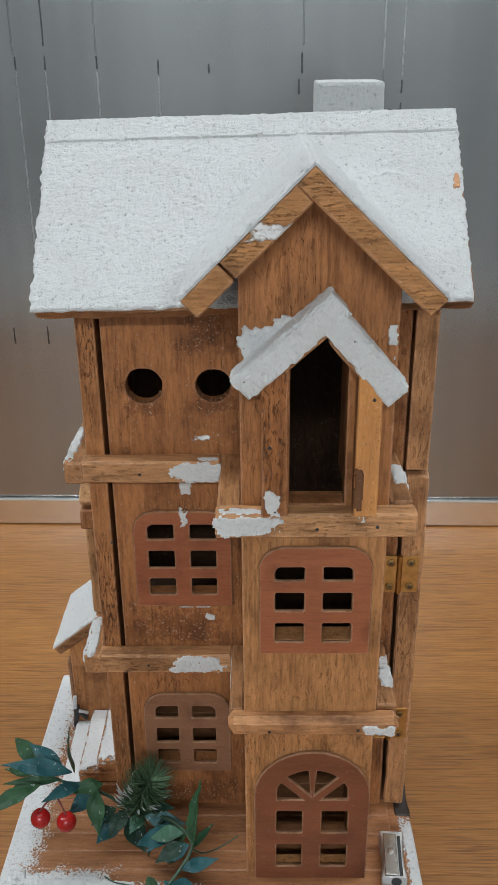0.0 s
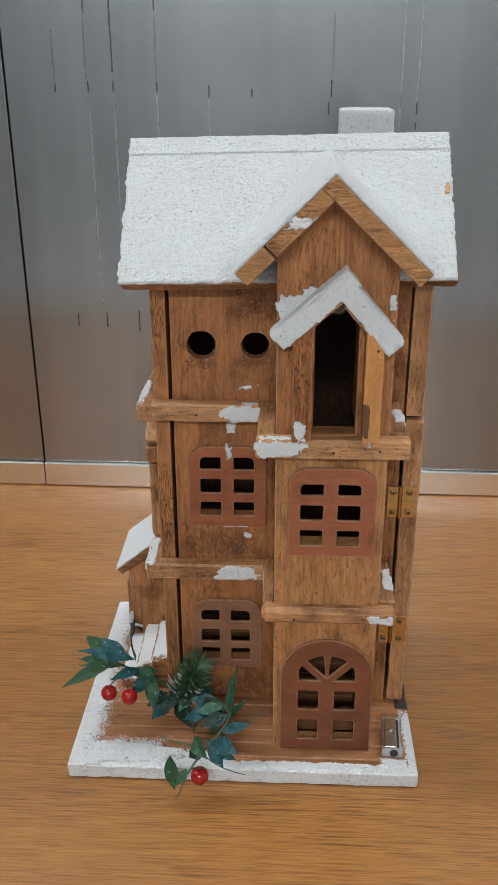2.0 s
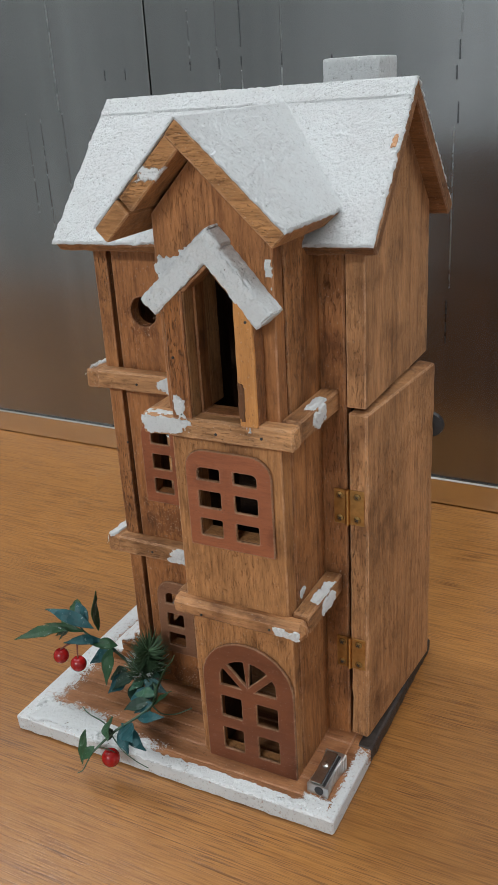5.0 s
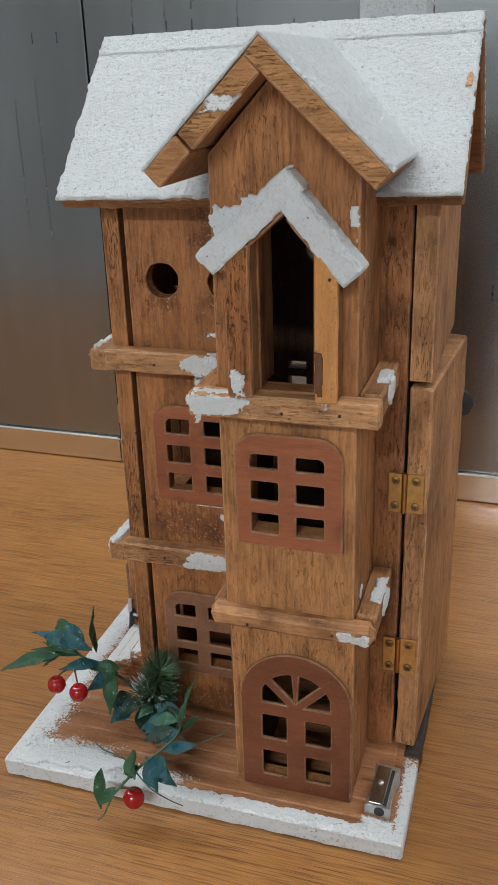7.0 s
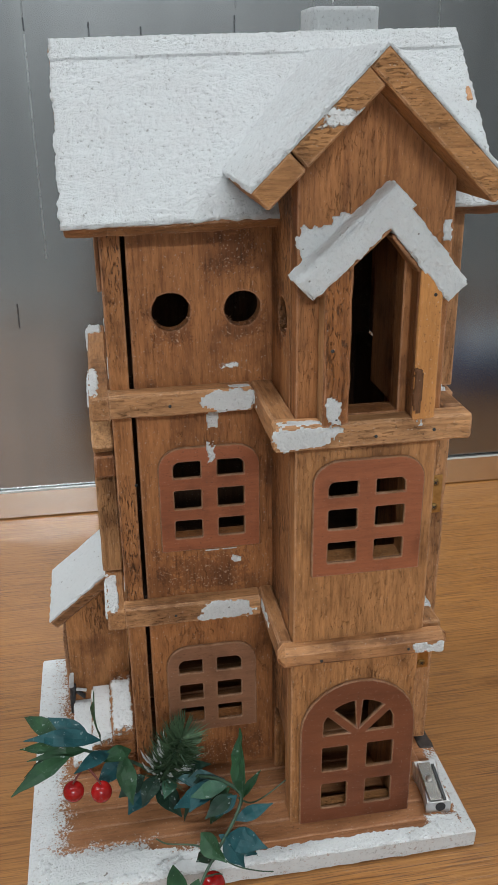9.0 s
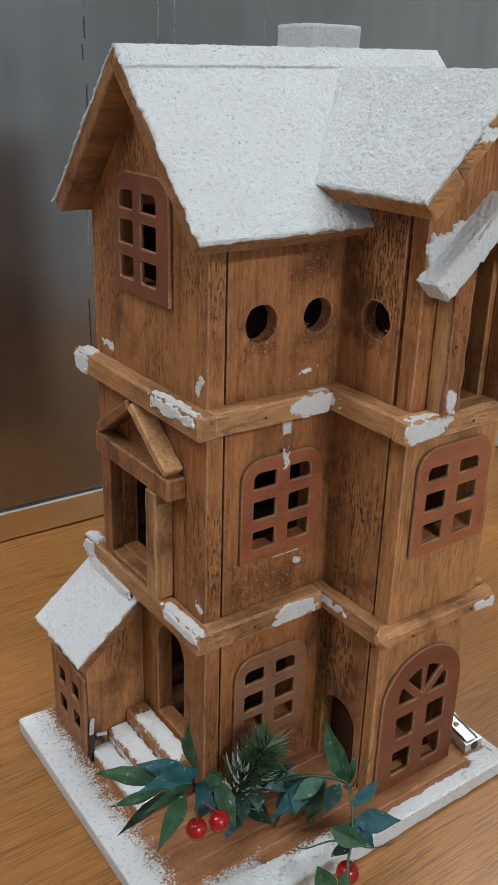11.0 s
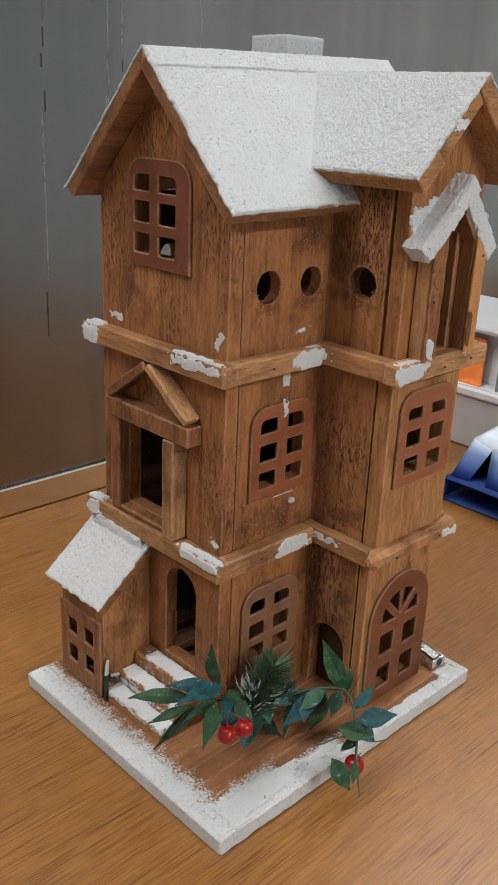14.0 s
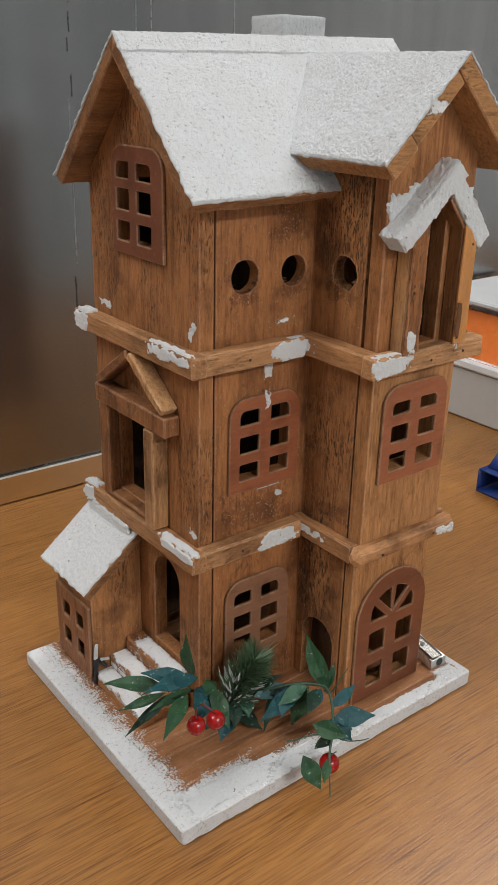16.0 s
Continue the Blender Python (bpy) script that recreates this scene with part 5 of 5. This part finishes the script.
# pine tuft
rnd = random.Random(4)
base, tip = Vector((-0.0420, 0.0500, 0.0210)), Vector((-0.0310, 0.0420, 0.0520))
axis = (tip - base).normalized()
u = axis.cross(Vector((1, 0, 0))).normalized()
v = axis.cross(u)
for name, count, mat, lab in (("needles", 620, needle_mat, "dense green pine needles"), ("frosted_needles", 70, snow_mat, "snow-tipped needles")):
    bm = bmesh.new()
    for k in range(count):
        s = rnd.random()
        ang = rnd.uniform(0, 2 * math.pi)
        if mat is snow_mat:
            s = rnd.uniform(0.0, 0.45)
        out = (u * math.cos(ang) + v * math.sin(ang) + axis * rnd.uniform(0.25, 1.25)).normalized()
        p = base + (tip - base) * s
        long = rnd.uniform(0.011, 0.0205) * (1 - 0.25 * s)
        q0 = p + out * (long * (0.55 if mat is snow_mat else 0.05))
        q2 = p + out * long * (0.95 if mat is snow_mat else 1.0) + axis * 0.0035 + Vector((0, 0, -0.001))
        q1 = (q0 + q2) / 2 - axis * 0.0008
        w = 0.00068 if mat is snow_mat else 0.00048
        e = out.cross(axis).normalized()
        f = out.cross(e)
        ring = []
        for c, t in ((q0, 1.0), (q1, 0.95)):
            ring.append([bm.verts.new(c + (e * math.cos(g) + f * math.sin(g)) * w * t) for g in (0, 2.09, 4.19)])
        end = bm.verts.new(q2)
        for i in range(3):
            bm.faces.new((ring[0][i], ring[0][(i + 1) % 3], ring[1][(i + 1) % 3], ring[1][i]))
            bm.faces.new((ring[1][i], ring[1][(i + 1) % 3], end))
        bm.faces.new(ring[0])
    ob = part(name, bm, mat, sprig, lab)
    tagged(ob, kind="stuff")
smooth(part("stem", tube([base - axis * 0.004, base, (base + tip) / 2, tip], 0.0018), stem_mat, sprig))

# ---- things at the end of the desk ----
tray = thing("storage_box", "light grey plastic storage box with a clear tray", "storage box")
BX, BW, BY0, BY1 = 0.471, 0.150, 0.02, 0.375
part("body", slab(BX, BX + BW, BY0, BY1, 0.0004, 0.0575, cham=0.002, rough=0, step=0.1), box_mat, tray)
part("rim", slab(BX - 0.004, BX + BW + 0.004, BY0 - 0.004, BY1 + 0.004, 0.0577, 0.0680, cham=0.0022, rough=0, step=0.1), card_white, tray, "raised white rim")
for x0, x1, y0, y1 in ((BX, BX + 0.003, BY0, BY1), (BX + BW - 0.003, BX + BW, BY0, BY1), (BX + 0.0032, BX + BW - 0.0032, BY0, BY0 + 0.003), (BX + 0.0032, BX + BW - 0.0032, BY1 - 0.003, BY1)):
    part("clear_side", slab(x0, x1, y0, y1, 0.0682, 0.1275, cham=0.0006, rough=0, step=0.1), clear, tray, "clear plastic side").visible_shadow = False
part("lid", slab(BX - 0.003, BX + BW + 0.003, BY0 - 0.003, BY1 + 0.003, 0.1277, 0.134, cham=0.002, rough=0, step=0.1), lid_mat, tray, "frosted pale plastic lid")
for x, y0, y1, h, m, lab in ((0.4790, 0.237, 0.335, 0.052, card_orange, "bright orange card in the clear tray"), (0.4960, 0.12, 0.33, 0.054, card_white, "white card in the clear tray"),
                             (0.4770, 0.205, 0.218, 0.048, card_grey, "dark grey card in the clear tray"), (0.4770, 0.186, 0.194, 0.048, card_grey, "dark grey card in the clear tray"),
                             (0.5130, 0.05, 0.34, 0.052, card_orange, "bright orange card in the clear tray")):
    card = part("card", slab(x, x + 0.003, y0, y1, 0.0684, 0.0684 + h, cham=0.0004, rough=0, step=0.05), m)
    tagged(card, lab, "card", "cards in the tray")


def sheet(corners, thick, mat, parent, name, label="", sag=0.0):
    """A piece of card over four corners, bent a little, with thickness."""
    p = [Vector(c) for c in corners]
    n = (p[1] - p[0]).cross(p[3] - p[0]).normalized()
    bm = bmesh.new()
    rows = []
    for i in range(9):
        row = []
        for j in range(5):
            a, b = i / 8, j / 4
            q = (p[0] * (1 - a) + p[1] * a) * (1 - b) + (p[3] * (1 - a) + p[2] * a) * b + n * sag * math.sin(math.pi * a)
            row.append((bm.verts.new(q + n * thick / 2), bm.verts.new(q - n * thick / 2)))
        rows.append(row)
    for i in range(8):
        for j in range(4):
            for k in (0, 1):
                bm.faces.new([rows[a][b][k] for a, b in ((i, j), (i + 1, j), (i + 1, j + 1), (i, j + 1))])
    rim = [(i, 0) for i in range(8)] + [(8, j) for j in range(4)] + [(i, 4) for i in range(8, 0, -1)] + [(0, j) for j in range(4, 0, -1)]
    for (a, b), (c, d) in zip(rim, rim[1:] + rim[:1]):
        bm.faces.new((rows[a][b][0], rows[a][b][1], rows[c][d][1], rows[c][d][0]))
    return smooth(part(name, bm, mat, parent, label))


model = thing("folded_card_model", "folded deep blue and white card model standing open on the desk", "card model")
CX, CY0, CY1, CH = 0.3345, 0.048, 0.1785, 0.0215
sheet(((CX, CY1, 0.0012), (CX, CY0, 0.0012), (CX + 0.125, CY0, 0.0012), (CX + 0.125, CY1, 0.0012)), 0.0014, card_blue, model, "floor_sheet")
sheet(((CX + 0.0010, CY1, CH), (CX - 0.0060, CY0, CH - 0.002), (CX + 0.125, CY0, CH), (CX + 0.125, CY1, CH)), 0.0013, card_blue, model, "deck_sheet", sag=0.0018)
# added sheet: its dark colour plays the shade under the deck
sheet(((CX + 0.050, CY0, 0.0022), (CX + 0.050, CY1, 0.0022), (CX + 0.050, CY1, CH - 0.004), (CX + 0.050, CY0, CH - 0.004)), 0.0012, card_shade, model, "inner_wall", "very dark blue inner fold")
sheet(((CX, CY1 - 0.0008, 0.0022), (CX + 0.125, CY1 - 0.0008, 0.0022), (CX + 0.125, CY1 - 0.0008, CH - 0.001), (CX, CY1 - 0.0008, CH - 0.001)), 0.0012, card_blue, model, "side_wall")
TOP, FOLD = (0.3665, 0.1690, 0.0565), (0.3630, 0.1470, 0.0520)
sheet(((0.3430, 0.1740, CH + 0.0012), (0.3430, 0.1560, CH + 0.0012), FOLD, TOP), 0.0010, fade, model, "front_flap", "card flap fading from blue to white")
sheet(((0.3430, 0.1380, CH + 0.0012), (0.3430, 0.0800, CH + 0.0012), (0.3640, 0.0800, 0.0520), FOLD), 0.0010, fade, model, "front_flap", "card flap fading from blue to white")
# added sheet: dark colour for the shade behind the gap between the flaps
sheet(((0.3680, 0.1660, CH + 0.0012), (0.3680, 0.0820, CH + 0.0012), (0.3685, 0.0820, 0.0500), (0.3685, 0.1600, 0.0500)), 0.0010, card_shade, model, "inner_flap", "very dark blue inner fold")
sheet((TOP, FOLD, (0.4380, 0.1180, 0.0600), (0.4420, 0.1640, 0.0660)), 0.0010, card_pale, model, "roof_sheet", "pale blue-white card roof")
sheet((FOLD, (0.3640, 0.0800, 0.0520), (0.4380, 0.0800, 0.0580), (0.4380, 0.1180, 0.0600)), 0.0010, card_pale, model, "roof_sheet", "pale blue-white card roof")
sheet(((0.3430, 0.1745, CH + 0.0012), (0.4420, 0.1745, CH + 0.0012), (0.4420, 0.1650, 0.0660), TOP), 0.0010, fade, model, "side_flap", "card flap fading from blue to white")
sheet(((0.4440, 0.1720, CH + 0.0012), (0.4440, 0.0900, CH + 0.0012), (0.4460, 0.0900, 0.0780), (0.4460, 0.1640, 0.0780)), 0.0012, card_blue, model, "back_flap")

# nail heads and splinters
NAILS = [(-0.028, 0.0560, 0.2200), (0.049, 0.0073, 0.2195), (0.073, 0.0073, 0.2205), (0.030, 0.0073, 0.2225), (-0.030, 0.0560, 0.1135), (0.030, 0.0103, 0.1125),
         (0.070, 0.0103, 0.1135), (0.0690, 0.0058, 0.2755), (0.0300, 0.0058, 0.2560), (0.0320, 0.0058, 0.2285), (-0.0445, 0.0640, 0.1800)]
nail = lathe([(0.0007, 0.0003), (0.0007, -0.00015), (0.0004, -0.0003)], (0, 0, 0), "y", 8)
first = None
for p in NAILS:
    if first is None:
        first = part("nail", nail, black, house)
        first.location = p
    else:
        again = new("nail", first.data)
        again.parent, again.location = house, p
rnd = random.Random(9)
for cx, cz, r, side in ((-0.0250, 0.2590, 0.0083, 0), (0.0058, 0.2590, 0.0078, 0), (0.0420, 0.2605, 0.0085, 1)):
    bm = bmesh.new()
    for k in range(13):
        g = radians(rnd.uniform(190, 350))
        lean = rnd.uniform(-0.5, 0.5)
        q0 = (cx + r * 1.01 * math.cos(g), cz + r * 1.01 * math.sin(g))
        long = rnd.uniform(0.0005, 0.0022)
        q1 = (q0[0] - long * math.cos(g + lean), q0[1] - long * math.sin(g + lean))
        deep0, deep1 = rnd.uniform(0.001, 0.004), rnd.uniform(-0.0008, 0.002)
        a, b = [Vector((BX0 + deep, u, v)) if side else Vector((u, FY + deep, v)) for (u, v), deep in ((q0, deep0), (q1, deep1))]
        beam(a, b, (0.3, 0.2, 0.9), rnd.uniform(0.0002, 0.0005), 0.0003, cham=0.00005, rough=0, bm=bm)
    tagged(part("splinters", bm, wood_porch, house), kind="stuff")
